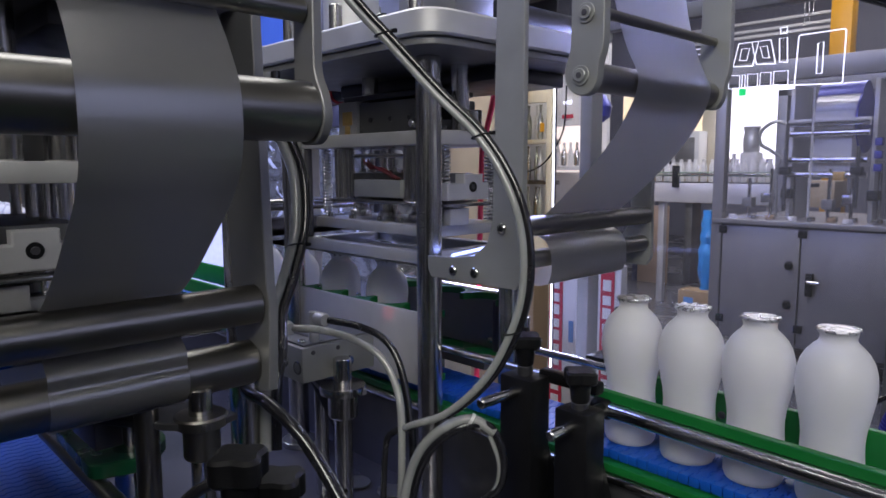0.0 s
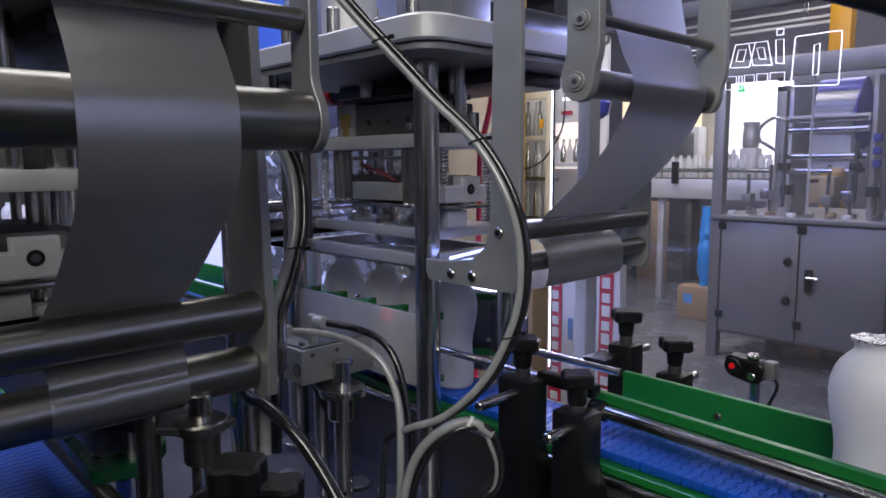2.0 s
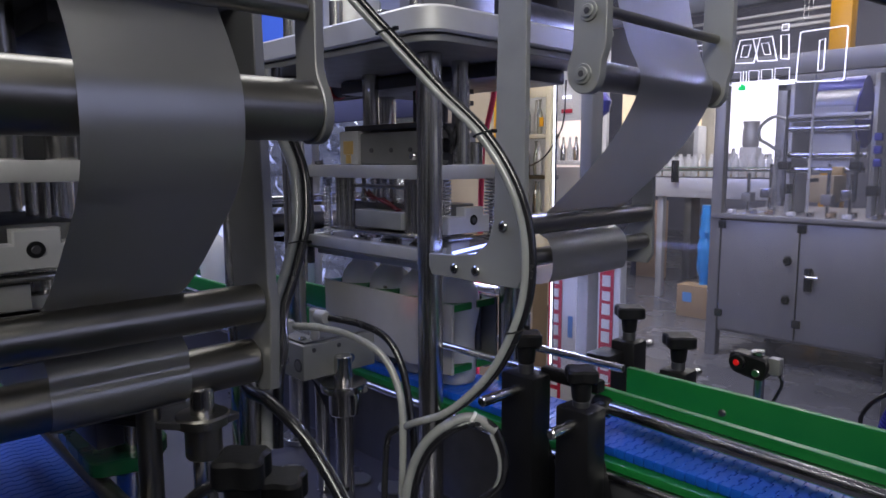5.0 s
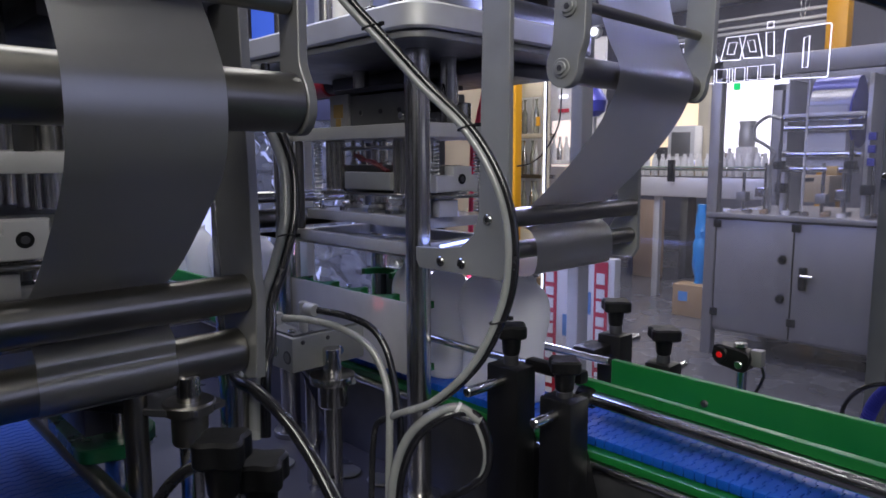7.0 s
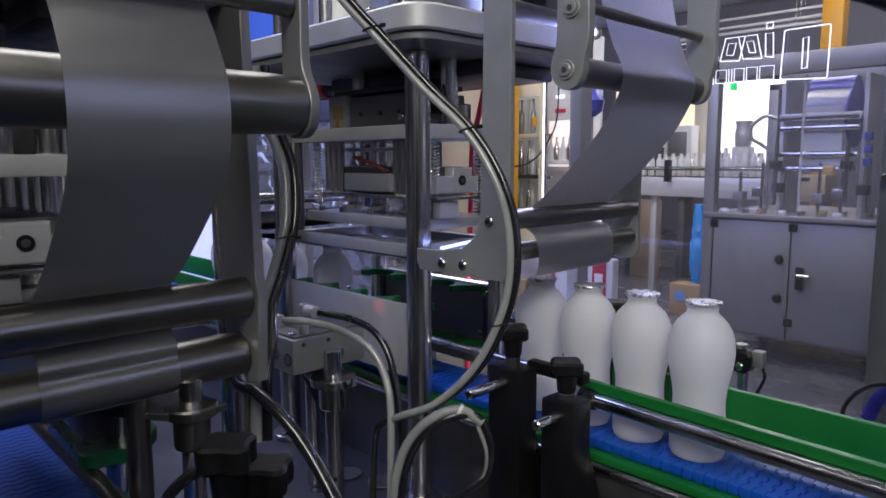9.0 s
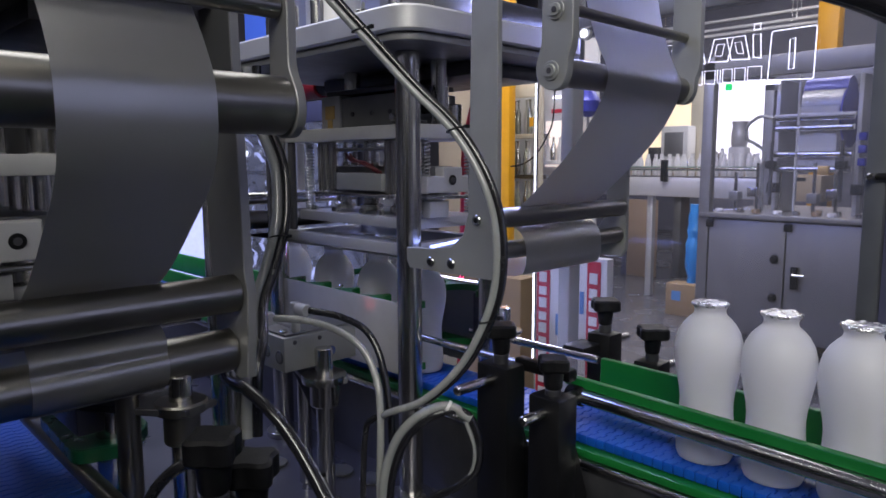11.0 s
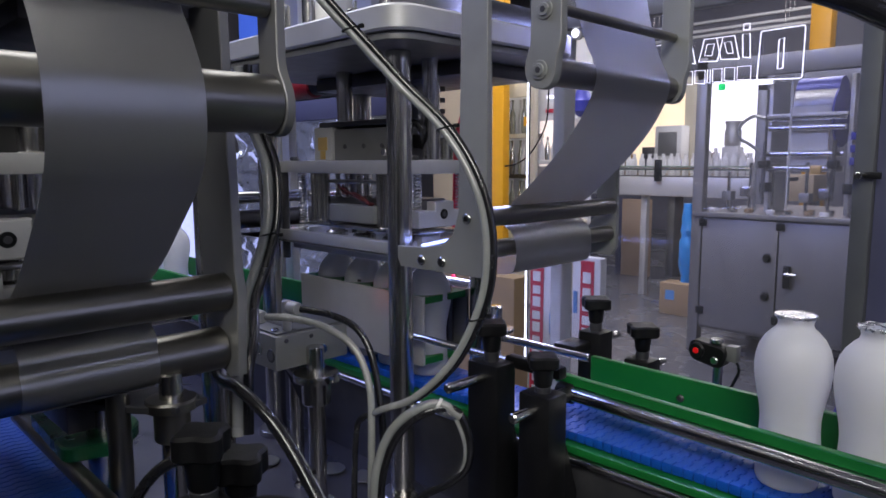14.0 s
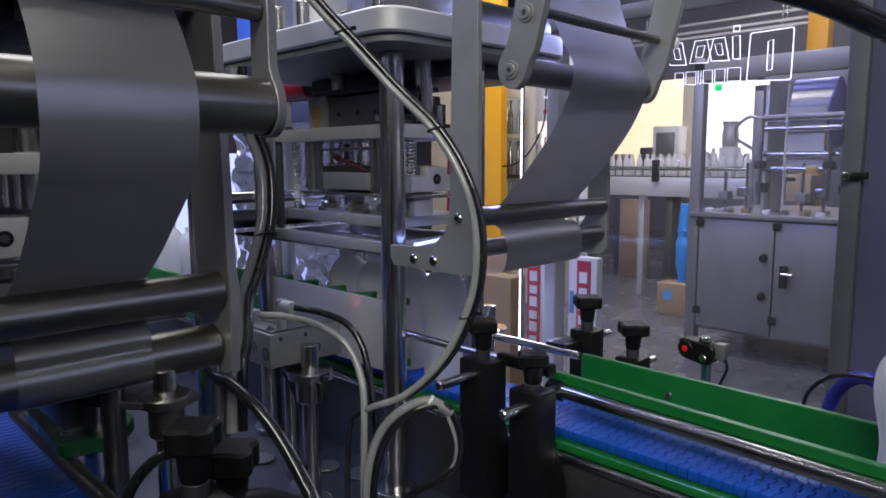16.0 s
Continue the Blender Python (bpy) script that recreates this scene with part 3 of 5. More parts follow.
    part("support_bar", bm_box(bx - 0.02, bx + 0.004, cy - 0.060, cy + 0.030, 1.2395, 1.2445, 0.001), STEEL, ram)
    part("under_block", bm_box(bx - 0.018, bx - 0.002, cy - 0.05, cy - 0.012, 1.213, 1.237, 0.001), ALU, ram)
    for k in range(5):
        dz, dy = 0.0042 * math.sin(2.4 * k), 0.004 * math.cos(1.7 * k)
        part("wire", bm_tube([(HX - 0.040 + 0.004 * k, cy - 0.055 + dy, 1.306 + dz), (HX - 0.012, cy - 0.061 + dy, 1.299 - dz), (HX + 0.02, cy - 0.060 - dy, 1.292 + dz), (HX + 0.050, cy - 0.055 + dy, 1.279)], 0.0018, 6), DARKRED, ram, "dark red wire")
    # drive box on the mid plate
    box = part("drive_box", bm_box(HX - 0.052, HX + 0.105, cy - 0.052, cy + 0.06, 1.349, 1.400, 0.003), ALU_DARK, ram)
    part("end_cap", bm_box(HX - 0.105, HX - 0.0525, cy - 0.055, cy + 0.062, 1.349, 1.404, 0.002), ALU, box)
    part("brass_insert", bm_box(HX - 0.092, HX - 0.066, cy - 0.0566, cy - 0.0545, 1.366, 1.388, 0.0006), GOLD, box, "brass coloured insert")
    part("brass_stem", bm_box(HX - 0.086, HX - 0.072, cy - 0.0564, cy - 0.0547, 1.351, 1.3655, 0.0006), GOLD, box, "brass coloured insert")
    part("cover", bm_box(HX - 0.100, HX + 0.098, cy - 0.048, cy + 0.05, 1.4042, 1.413, 0.002), DARKSTEEL, box)
    for px, pz in ((0.03, 1.372), (-0.02, 1.372), (0.075, 1.372)):
        part("screw", bm_cyl((HX + px, cy - 0.0545, pz), 0.0042, 0.003, "y", 14), DARKSTEEL, box)
    part("cable_gland", bm_cyl((HX + 0.1055, cy - 0.02, 1.378), 0.011, 0.016, "x", 16), BLACK, box)
    part("plug", bm_cyl((HX + 0.09, cy - 0.064, 1.362), 0.0065, 0.012, "y", 12), CHROME, box)
    for px in (-0.062, 0.150):
        part("guide_column", bm_cyl((HX + px, cy - 0.02, 1.349), 0.0135, 0.105 + drop, "z", 22), STEEL, ram)
    for px, py in ((-0.145, -0.07), (-0.12, 0.06), (0.146, -0.05)):
        part("nut", bm_cyl((HX + px, cy + py, 1.349), 0.0075, 0.007, "z", 6), DARKSTEEL, ram)
    part("bushing", bm_cyl((HX + 0.128, cy + 0.03, 1.349), 0.014, 0.034, "z", 22), STEEL, ram)
    part("bushing", bm_cyl((HX + 0.151, cy + 0.07, 1.349), 0.009, 0.034, "z", 20), STEEL, ram)
    part("cable_loop", bm_tube([(HX + 0.10, cy - 0.04, 1.365), (HX + 0.125, cy - 0.05, 1.400), (HX + 0.148, cy - 0.05, 1.404), (HX + 0.152, cy - 0.04, 1.385), (HX + 0.14, cy - 0.03, 1.368)], 0.0042, 8), RUBBER, ram)
    return st, ram


stand_far, ram_far = sealing_head(LANE, 0.06, "steel posts and thick aluminium plates of a sealing press")
NEAR = -0.575    # the second lane lies this much nearer
stand_near, ram_near = sealing_head(LANE + NEAR, 0.06, "steel posts and aluminium plates of the second press")

# fixed inner column and slide behind the drive box
slide = thing("lift_slide", "dark steel lift slide with rack under the press plate", "lift slide")
part("slide_plate", bm_box(HX - 0.05, HX + 0.02, LANE + 0.062, LANE + 0.075, 1.35, 1.45, 0.002), DARKSTEEL, slide)
part("rack", bm_box(HX + 0.03, HX + 0.055, LANE + 0.062, LANE + 0.08, 1.40, 1.45, 0.001), STEEL, slide)
part("limit_switch", bm_box(HX - 0.03, HX - 0.012, LANE + 0.05, LANE + 0.061, 1.40, 1.44, 0.001), ALU_LIGHT, slide)
for sx in (-0.006, 0.006):
    part("rail", bm_box(HX - 0.026 + sx, HX - 0.022 + sx, LANE + 0.056, LANE + 0.0615, 1.36, 1.44, 0.0005), CHROME, slide)
for k in range(5):
    part("rail_screw", bm_cyl((HX + 0.008, LANE + 0.0585, 1.365 + 0.017 * k), 0.0034, 0.004, "y", 12), CHROME, slide)
for k in range(4):
    part("fin", bm_box(HX + 0.062, HX + 0.085, LANE + 0.05, LANE + 0.075, 1.372 + 0.018 * k, 1.380 + 0.018 * k, 0.001), DARKSTEEL, slide)
top = thing("cylinder_mount", "grey air cylinder base with studs on the press plate", "air cylinder")
part("flange", bm_box(HX - 0.16, HX + 0.12, LANE - 0.11, LANE + 0.13, 1.486, 1.503, 0.003), ALU, top)
part("barrel", bm_cyl((HX - 0.07, LANE - 0.05, 1.503), 0.045, 0.14, "z", 32), ALU_LIGHT, top)
for k, (dx, dy) in enumerate(((-0.13, -0.13), (-0.06, -0.135), (0.0, -0.13), (0.145, -0.10))):
    part("stud", bm_cyl((HX + dx, LANE + dy, 1.486), 0.010, 0.05, "z", 20), STEEL, top)
part("hex_bolt", bm_cyl((HX + 0.13, LANE - 0.145, 1.486), 0.009, 0.014, "z", 6), STEEL, top)
part("motor_body", bm_cyl((HX + 0.10, LANE + 0.11, 1.525), 0.04, 0.2, "y", 28), BLACK, top)
part("bracket", bm_box(HX + 0.06, HX + 0.18, LANE - 0.06, LANE + 0.02, 1.503, 1.56, 0.004), ALU_DARK, top)

# ---------------------------------------------------------------- bottle grippers


def gripper(sign, label):
    """A cover plate with two green pocket layers; sign -1: the side towards the near lane."""
    g = thing("bottle_gripper", label, "bottle gripper", group="bottle grippers at the press")
    x0, x1 = HX - 0.165, HX + 0.162
    y0, y1 = sorted((sign * 0.045, sign * 0.051))
    part("cover_plate", bm_box(x0, x1, y0, y1, 0.985, 1.092, 0.0015), GRIPSHEET if sign < 0 else ALU_DARK, g)
    for z0, z1 in ((1.080, 1.0905), (0.986, 0.9965)):
        outline = [(x0 + 0.002, sign * 0.0445), (x0 + 0.002, sign * 0.006)]
        for i in (3, 2, 1, 0):
            for k in range(13):
                a = math.pi * (1 - k / 12)
                outline.append((SLOT[i] + 0.0355 * math.cos(a), sign * (0.008 + 0.0345 * math.sin(a))))
        outline += [(x1 - 0.002, sign * 0.006), (x1 - 0.002, sign * 0.0445)]
        part("pocket_layer", bm_prism(outline, "z", z0, z1, 0), GREEN, g)
    for px in (x0 + 0.03, HX - 0.02, x1 - 0.03):
        part("screw", bm_cyl((px, sign * 0.028 if sign < 0 else 0.04, 1.0905), 0.004, 0.005, "z", 12), STEEL, g)
        part("stay", bm_cyl((px, min(sign * 0.036, sign * 0.044), 0.9965), 0.006, 0.0835, "z", 14), DARKSTEEL, g)
    return g


grip_near = gripper(-1, "grey sheet steel bottle gripper with green pocket layers")
grip_far = gripper(1, "dark bottle gripper with green scalloped pocket layers")
# ---------------------------------------------------------------- film units


def film_sheet(line, y0, y1, sub=6):
    """A thin sheet that follows (x, z) points and runs from y0 to y1."""
    pts = smooth_path([(x, 0, z) for x, z in line], sub)
    bm = bmesh.new()
    n = 7
    rows = [[bm.verts.new((p.x, y0 + (y1 - y0) * k / (n - 1), p.z)) for k in range(n)] for p in pts]
    for a, b in zip(rows, rows[1:]):
        for k in range(n - 1):
            bm.faces.new((a[k], a[k + 1], b[k + 1], b[k]))
    bmesh.ops.solidify(bm, geom=bm.faces[:], thickness=0.0004)
    return bm


def wrap(cx, cz, r, a0, a1, n=7):
    return [(cx + r * math.cos(radians(a0 + (a1 - a0) * k / (n - 1))), cz + r * math.sin(radians(a0 + (a1 - a0) * k / (n - 1)))) for k in range(n)]


def roller(x, z, r, y0, y1, owner, name="roller", material=None):
    core = part(name, bm_cyl((x, y0, z), r, y1 - y0, "y", 36, 0.0012), material or ROLLER, owner)
    return core


# unit of the far lane
unit = thing("film_guide", "grey steel film guide frame with turned rollers", "film guide")
NY, FY = 0.548, 0.838
hook = [(-0.478, 1.62), (-0.441, 1.62), (-0.441, 1.175), (-0.450, 1.160), (-0.590, 1.160), (-0.596, 1.170), (-0.596, 1.186), (-0.548, 1.188), (-0.515, 1.193), (-0.495, 1.208), (-0.486, 1.235)]
part("side_plate", bm_prism(hook, "y", NY, NY + 0.008, 0.0008), PLATE, unit)
farp = [(-0.482, 1.62), (-0.455, 1.62), (-0.450, 1.170), (-0.458, 1.158), (-0.496, 1.158), (-0.505, 1.167), (-0.505, 1.188), (-0.484, 1.218)]
part("side_plate", bm_prism(farp, "y", FY, FY + 0.008, 0.0008), PLATE, unit)
roller(-0.460, 1.2295, 0.0120, NY + 0.0085, FY - 0.0005, unit)
roller(-0.463, 1.190, 0.0110, NY + 0.0085, FY - 0.0005, unit)
part("tie_rod", bm_cyl((-0.545, NY + 0.0085, 1.176), 0.006, FY - NY - 0.009, "y", 18), STEEL, unit)
for bx, bz in ((-0.470, 1.228), (-0.548, 1.172), (-0.512, 1.173)):
    part("bolt", bm_cyl((bx, NY - 0.004, bz), 0.0065, 0.0038, "y", 20), STEEL, unit)
    part("bolt_socket", bm_cyl((bx, NY - 0.0045, bz), 0.0034, 0.001, "y", 6), BLACK, unit)

# swinging dancer of the far unit, hung from a pivot above
PIV = Vector((-0.352, 0.0, 1.478))
dancer = thing("dancer_arm", "grey rounded swing arm holding two film rollers", "dancer arm", at=PIV)


def rel(x, z):
    return x - PIV.x, z - PIV.z


for y0 in (0.533, 0.800):
    arm = [rel(-0.369, 1.53), rel(-0.333, 1.53), rel(-0.332, 1.41), rel(-0.338, 1.395), rel(-0.338, 1.380), rel(-0.346, 1.366), rel(-0.364, 1.366), rel(-0.376, 1.378), rel(-0.377, 1.394), rel(-0.370, 1.41)]
    part("arm_plate", bm_prism(rounded(arm, 0.008, 3), "y", y0, y0 + 0.011, 0.0008), PLATE, dancer)
for bx, bz in ((-0.352, 1.443), (-0.357, 1.385)):
    part("washer", bm_cyl((bx - PIV.x, 0.5312, bz - PIV.z), 0.0098, 0.0018, "y", 26), PLATE, dancer)
    part("bolt", bm_cyl((bx - PIV.x, 0.5290, bz - PIV.z), 0.0066, 0.0026, "y", 22), PLATE, dancer)
    part("bolt_socket", bm_cyl((bx - PIV.x, 0.5284, bz - PIV.z), 0.0034, 0.001, "y", 6), DARKSTEEL, dancer)
roller(-0.357 - PIV.x, 1.385 - PIV.z, 0.0145, 0.5445, 0.7995, dancer)
roller(-0.352 - PIV.x, 1.447 - PIV.z, 0.0055, 0.5445, 0.7995, dancer, "tie_rod")

# far film: up over the dancer roller, down to the lower roller; and the run below it
LOW = Vector((-0.463, 0.0, 1.2295))
line = [(-0.392, 1.66), (-0.384, 1.56), (-0.373, 1.48), (-0.357, 1.425), (-0.3435, 1.397), (-0.3408, 1.383), (-0.3475, 1.362), (-0.367, 1.330), (-0.396, 1.297), (-0.434, 1.262), (-0.4728, 1.230)]
film_far = thing("film_web", "dull silver sealing film hanging over the dancer roller", "sealing film",
                 film_sheet([(x - LOW.x, z - LOW.z) for x, z in line], 0.610, 0.772), FOIL, at=LOW)
line = [(-0.4735, 1.2285), (-0.469, 1.2165), (-0.457, 1.2095), (-0.4495, 1.197), (-0.4480, 1.183), (-0.4495, 1.168), (-0.459, 1.1575), (-0.50, 1.1545), (-0.70, 1.1565), (-1.0, 1.1565), (-1.15, 1.1565)]
film_low = thing("film_web", "dull silver sealing film passing under the press", "sealing film", film_sheet(line, 0.610, 0.772), FOIL)

# outfeed side rollers behind the press
unit = thing("film_guide", "steel film rollers on the far side of the press", "film guide")
roller(-1.10, 1.228, 0.0115, 0.548, 0.862, unit, "roller", STEEL)
roller(-1.10, 1.188, 0.0175, 0.548, 0.862, unit)
for y0 in (0.540, 0.8625):
    part("side_plate", bm_prism([(-1.12, 1.62), (-1.085, 1.62), (-1.085, 1.17), (-1.12, 1.17)], "y", y0, y0 + 0.0075, 0.0008), PLATE, unit)

# unit of the near lane
unit = thing("film_guide", "grey steel film guide frame of the near lane", "film guide")
L_END = 0.282
roller(-0.546, 1.169, 0.0185, -0.10, L_END - 0.001, unit)
roller(-0.560, 1.110, 0.0215, -0.10, L_END - 0.001, unit)
part("tie_rod", bm_cyl((-0.625, -0.10, 1.135), 0.007, L_END + 0.099, "y", 18), STEEL, unit)
lp = [(-0.598, 1.62), (-0.545, 1.62), (-0.527, 1.190), (-0.522, 1.170), (-0.528, 1.087), (-0.545, 1.082), (-0.585, 1.096), (-0.590, 1.12), (-0.600, 1.26)]
# darker than the far unit's plate: this side's shade put into the material
part("side_plate", bm_prism(lp, "y", L_END, L_END + 0.010, 0.001), ALU_DARK, unit)
part("support_post", bm_cyl((-0.655, 0.322, BED), 0.0175, 0.80, "z", 30), STEEL, unit)
arm = thing("dancer_arm", "grey rounded swing arm with wide film roller", "dancer arm")
ap = rounded([(-0.468, 1.62), (-0.438, 1.62), (-0.438, 1.372), (-0.426, 1.354), (-0.424, 1.332), (-0.436, 1.316), (-0.462, 1.316), (-0.475, 1.335), (-0.468, 1.365)], 0.010, 4)
# arm darkened against the far one for the same shade
part("arm_plate", bm_prism(ap, "y", L_END, L_END + 0.009, 0.001), ALU_DARK, arm)
roller(-0.449, 1.343, 0.0245, -0.10, L_END - 0.001, arm)
roller(-0.452, 1.424, 0.0095, -0.10, L_END - 0.001, arm, "tie_rod")
line = [(-0.500, 1.66), (-0.488, 1.54), (-0.467, 1.435), (-0.441, 1.388), (-0.4275, 1.362), (-0.4236, 1.342), (-0.4240, 1.318), (-0.4305, 1.294), (-0.446, 1.272), (-0.478, 1.243), (-0.513, 1.213), (-0.545, 1.191), (-0.5655, 1.183)]
film_near = thing("film_web", "dull silver sealing film draped over the wide near roller", "sealing film", film_sheet(line, 0.100, 0.211), FOIL)
line = [(-0.5665, 1.182), (-0.5665, 1.165), (-0.556, 1.149), (-0.5425, 1.136)] + wrap(-0.560, 1.110, 0.0221, 38, -90, 8) + [(-0.66, 1.091), (-0.80, 1.091)]
film_near_low = thing("film_web", "dull silver sealing film round the lower near roller", "sealing film", film_sheet(line, 0.100, 0.211), FOIL)

# ---------------------------------------------------------------- hoses


def pair(label, pts, r, dark_shift, r2=0.0055, ties=(), black_first=False):
    """A grey hose with a black one strapped to it; or the black one as the main run."""
    h = thing("air_hose", label, "air hose")
    names = ("black_hose", "grey_hose") if black_first else ("grey_hose", "black_hose")
    part(names[0], bm_tube(pts, r, 14), RUBBER if black_first else HOSE, h)
    part(names[1], bm_tube([Vector(p) + Vector(dark_shift) for p in pts], r2, 12), HOSE if black_first else RUBBER, h, "glossy grey hose" if black_first else "glossy black hose")
    line = smooth_path(pts, 8)
    for k in ties:
        i = min(int(k * (len(line) - 1)), len(line) - 2)
        d = (line[i + 1] - line[i]).normalized()
        mid = line[i] + Vector(dark_shift) * 0.45
        u = Vector(dark_shift).normalized()
        w = d.cross(u)
        ring = [mid + (r + 0.0055) * math.cos(a) * u + (r + 0.001) * math.sin(a) * w for a in [2 * math.pi * j / 16 for j in range(17)]]
        part("cable_tie", bm_tube(ring, 0.0012, 6, 1, None, False), BLACK, h)
        part("tie_head", bm_box(-0.003, 0.003, -0.002, 0.002, -0.002, 0.002), BLACK, h).location = mid + u * (r + 0.008)
    return h


MAIN = [(-0.64, 0.39, 1.56), (-0.593, 0.416, 1.492), (-0.57, 0.434, 1.458), (-0.55, 0.45, 1.431), (-0.511, 0.48, 1.378), (-0.463, 0.5, 1.329), (-0.43, 0.51, 1.278), (-0.412, 0.513, 1.226), (-0.407, 0.508, 1.168), (-0.419, 0.501, 1.119), (-0.446, 0.492, 1.069), (-0.491, 0.48, 1.024), (-0.538, 0.47, 1.0), (-0.565, 0.478, 0.985)]
pair("grey air hose looping past the press post, strapped with black ties", MAIN, 0.0043, (0.0050, 0.0050, 0.0020), 0.0045, (0.215, 0.39, 0.69))
BLOW = [(-0.66, 0.335, 1.13), (-0.648, 0.325, 1.085), (-0.63, 0.31, 1.058), (-0.586, 0.312, 1.053), (-0.546, 0.321, 1.032), (-0.517, 0.331, 0.999), (-0.494, 0.335, 0.973), (-0.474, 0.337, 0.948), (-0.46, 0.34, 0.90), (-0.46, 0.345, BED)]
pair("grey and black hoses bending down to the bed", BLOW, 0.0068, (0.0055, 0.0045, -0.0045), 0.0040, (0.60,), True)
LEFT = [(-0.781, 0.433, 1.420), (-0.777, 0.432, 1.368), (-0.761, 0.443, 1.327), (-0.738, 0.444, 1.287), (-0.722, 0.436, 1.237), (-0.713, 0.425, 1.203), (-0.700, 0.401, 1.157), (-0.689, 0.379, 1.120), (-0.658, 0.359, 1.084), (-0.641, 0.341, 1.048), (-0.632, 0.333, 0.980)]
pair("grey air hose with black hose hanging beside the frame", LEFT, 0.0070, (0.008, 0.009, 0.002), 0.0062, (0.19, 0.52))
LOOP = [(-0.543, 0.461, 0.82), (-0.543, 0.461, 0.899), (-0.542, 0.469, 0.939), (-0.527, 0.477, 0.976), (-0.504, 0.492, 1.002), (-0.485, 0.514, 1.01), (-0.465, 0.531, 0.995), (-0.455, 0.536, 0.963), (-0.462, 0.537, 0.93), (-0.480, 0.525, 0.908), (-0.508, 0.512, 0.888), (-0.545, 0.497, 0.85), (-0.56, 0.49, 0.81)]
coil = thing("air_hose", "coiled grey and black hoses held with white ties", "air hose")
part("grey_hose", bm_tube(LOOP[:7], 0.0056, 14), HOSE, coil)
part("black_hose", bm_tube([Vector(p) + Vector((0.006, 0.005, -0.005)) for p in LOOP[:6]] + LOOP[6:], 0.0050, 14), RUBBER, coil, "glossy black hose")
# thin grey strand that draws the highlight along the black hose
part("hose_highlight", bm_tube([Vector(p) + Vector((-0.004, -0.004, -0.0035)) for p in LOOP[6:]], 0.0026, 12), HOSE, coil)
for k in (5,):
    c0 = Vector(LOOP[k])
    d = (Vector(LOOP[k + 1]) - c0).normalized()
    part("white_tie", bm_tube([c0 - d * 0.0018, c0 + d * 0.0018], 0.0072, 16, 1, None, False), WHITEPRINT, coil, "white cable tie")

h = thing("air_hose", "grey air hose from the valve to the bed", "air hose")
part("hose", bm_tube([(-0.697, 0.409, 1.098), (-0.672, 0.434, 1.096), (-0.634, 0.458, 1.087), (-0.6, 0.475, 1.066), (-0.576, 0.479, 1.031), (-0.561, 0.473, 0.988), (-0.553, 0.464, 0.894), (-0.553, 0.464, BED)], 0.0047, 14), HOSE, h)
part("fitting", bm_lathe([(0.006, 0), (0.009, 0.003), (0.009, 0.02), (0.0075, 0.024)], (-0.717, 0.405, 1.098), "x", 18), FITTING, h)
part("elbow", bm_cyl((-0.716, 0.405, 1.066), 0.0065, 0.03, "z", 16), FITTING, h)
h = thing("air_hose", "black air hose from the valve to the bed", "air hose")
part("hose", bm_tube([(-0.70, 0.466, 1.099), (-0.662, 0.488, 1.093), (-0.631, 0.504, 1.079), (-0.607, 0.509, 1.05), (-0.587, 0.506, 1.0), (-0.571, 0.499, 0.948), (-0.567, 0.491, 0.879), (-0.567, 0.491, BED)], 0.0047, 14), RUBBER, h)
part("fitting", bm_lathe([(0.006, 0), (0.009, 0.003), (0.009, 0.018), (0.0075, 0.022)], (-0.722, 0.462, 1.099), "x", 18), FITTING, h)
part("elbow", bm_cyl((-0.726, 0.460, 1.066), 0.0065, 0.042, "z", 16), FITTING, h)
h = thing("cable", "thin black cable down to the bed", "cable")
part("cable_run", bm_tube([(-0.565, 0.475, 0.985), (-0.575, 0.471, 0.98), (-0.587, 0.469, 0.96), (-0.59, 0.466, 0.879), (-0.59, 0.466, BED)], 0.004, 10), RUBBER, h)

# ---------------------------------------------------------------- gripper drive below


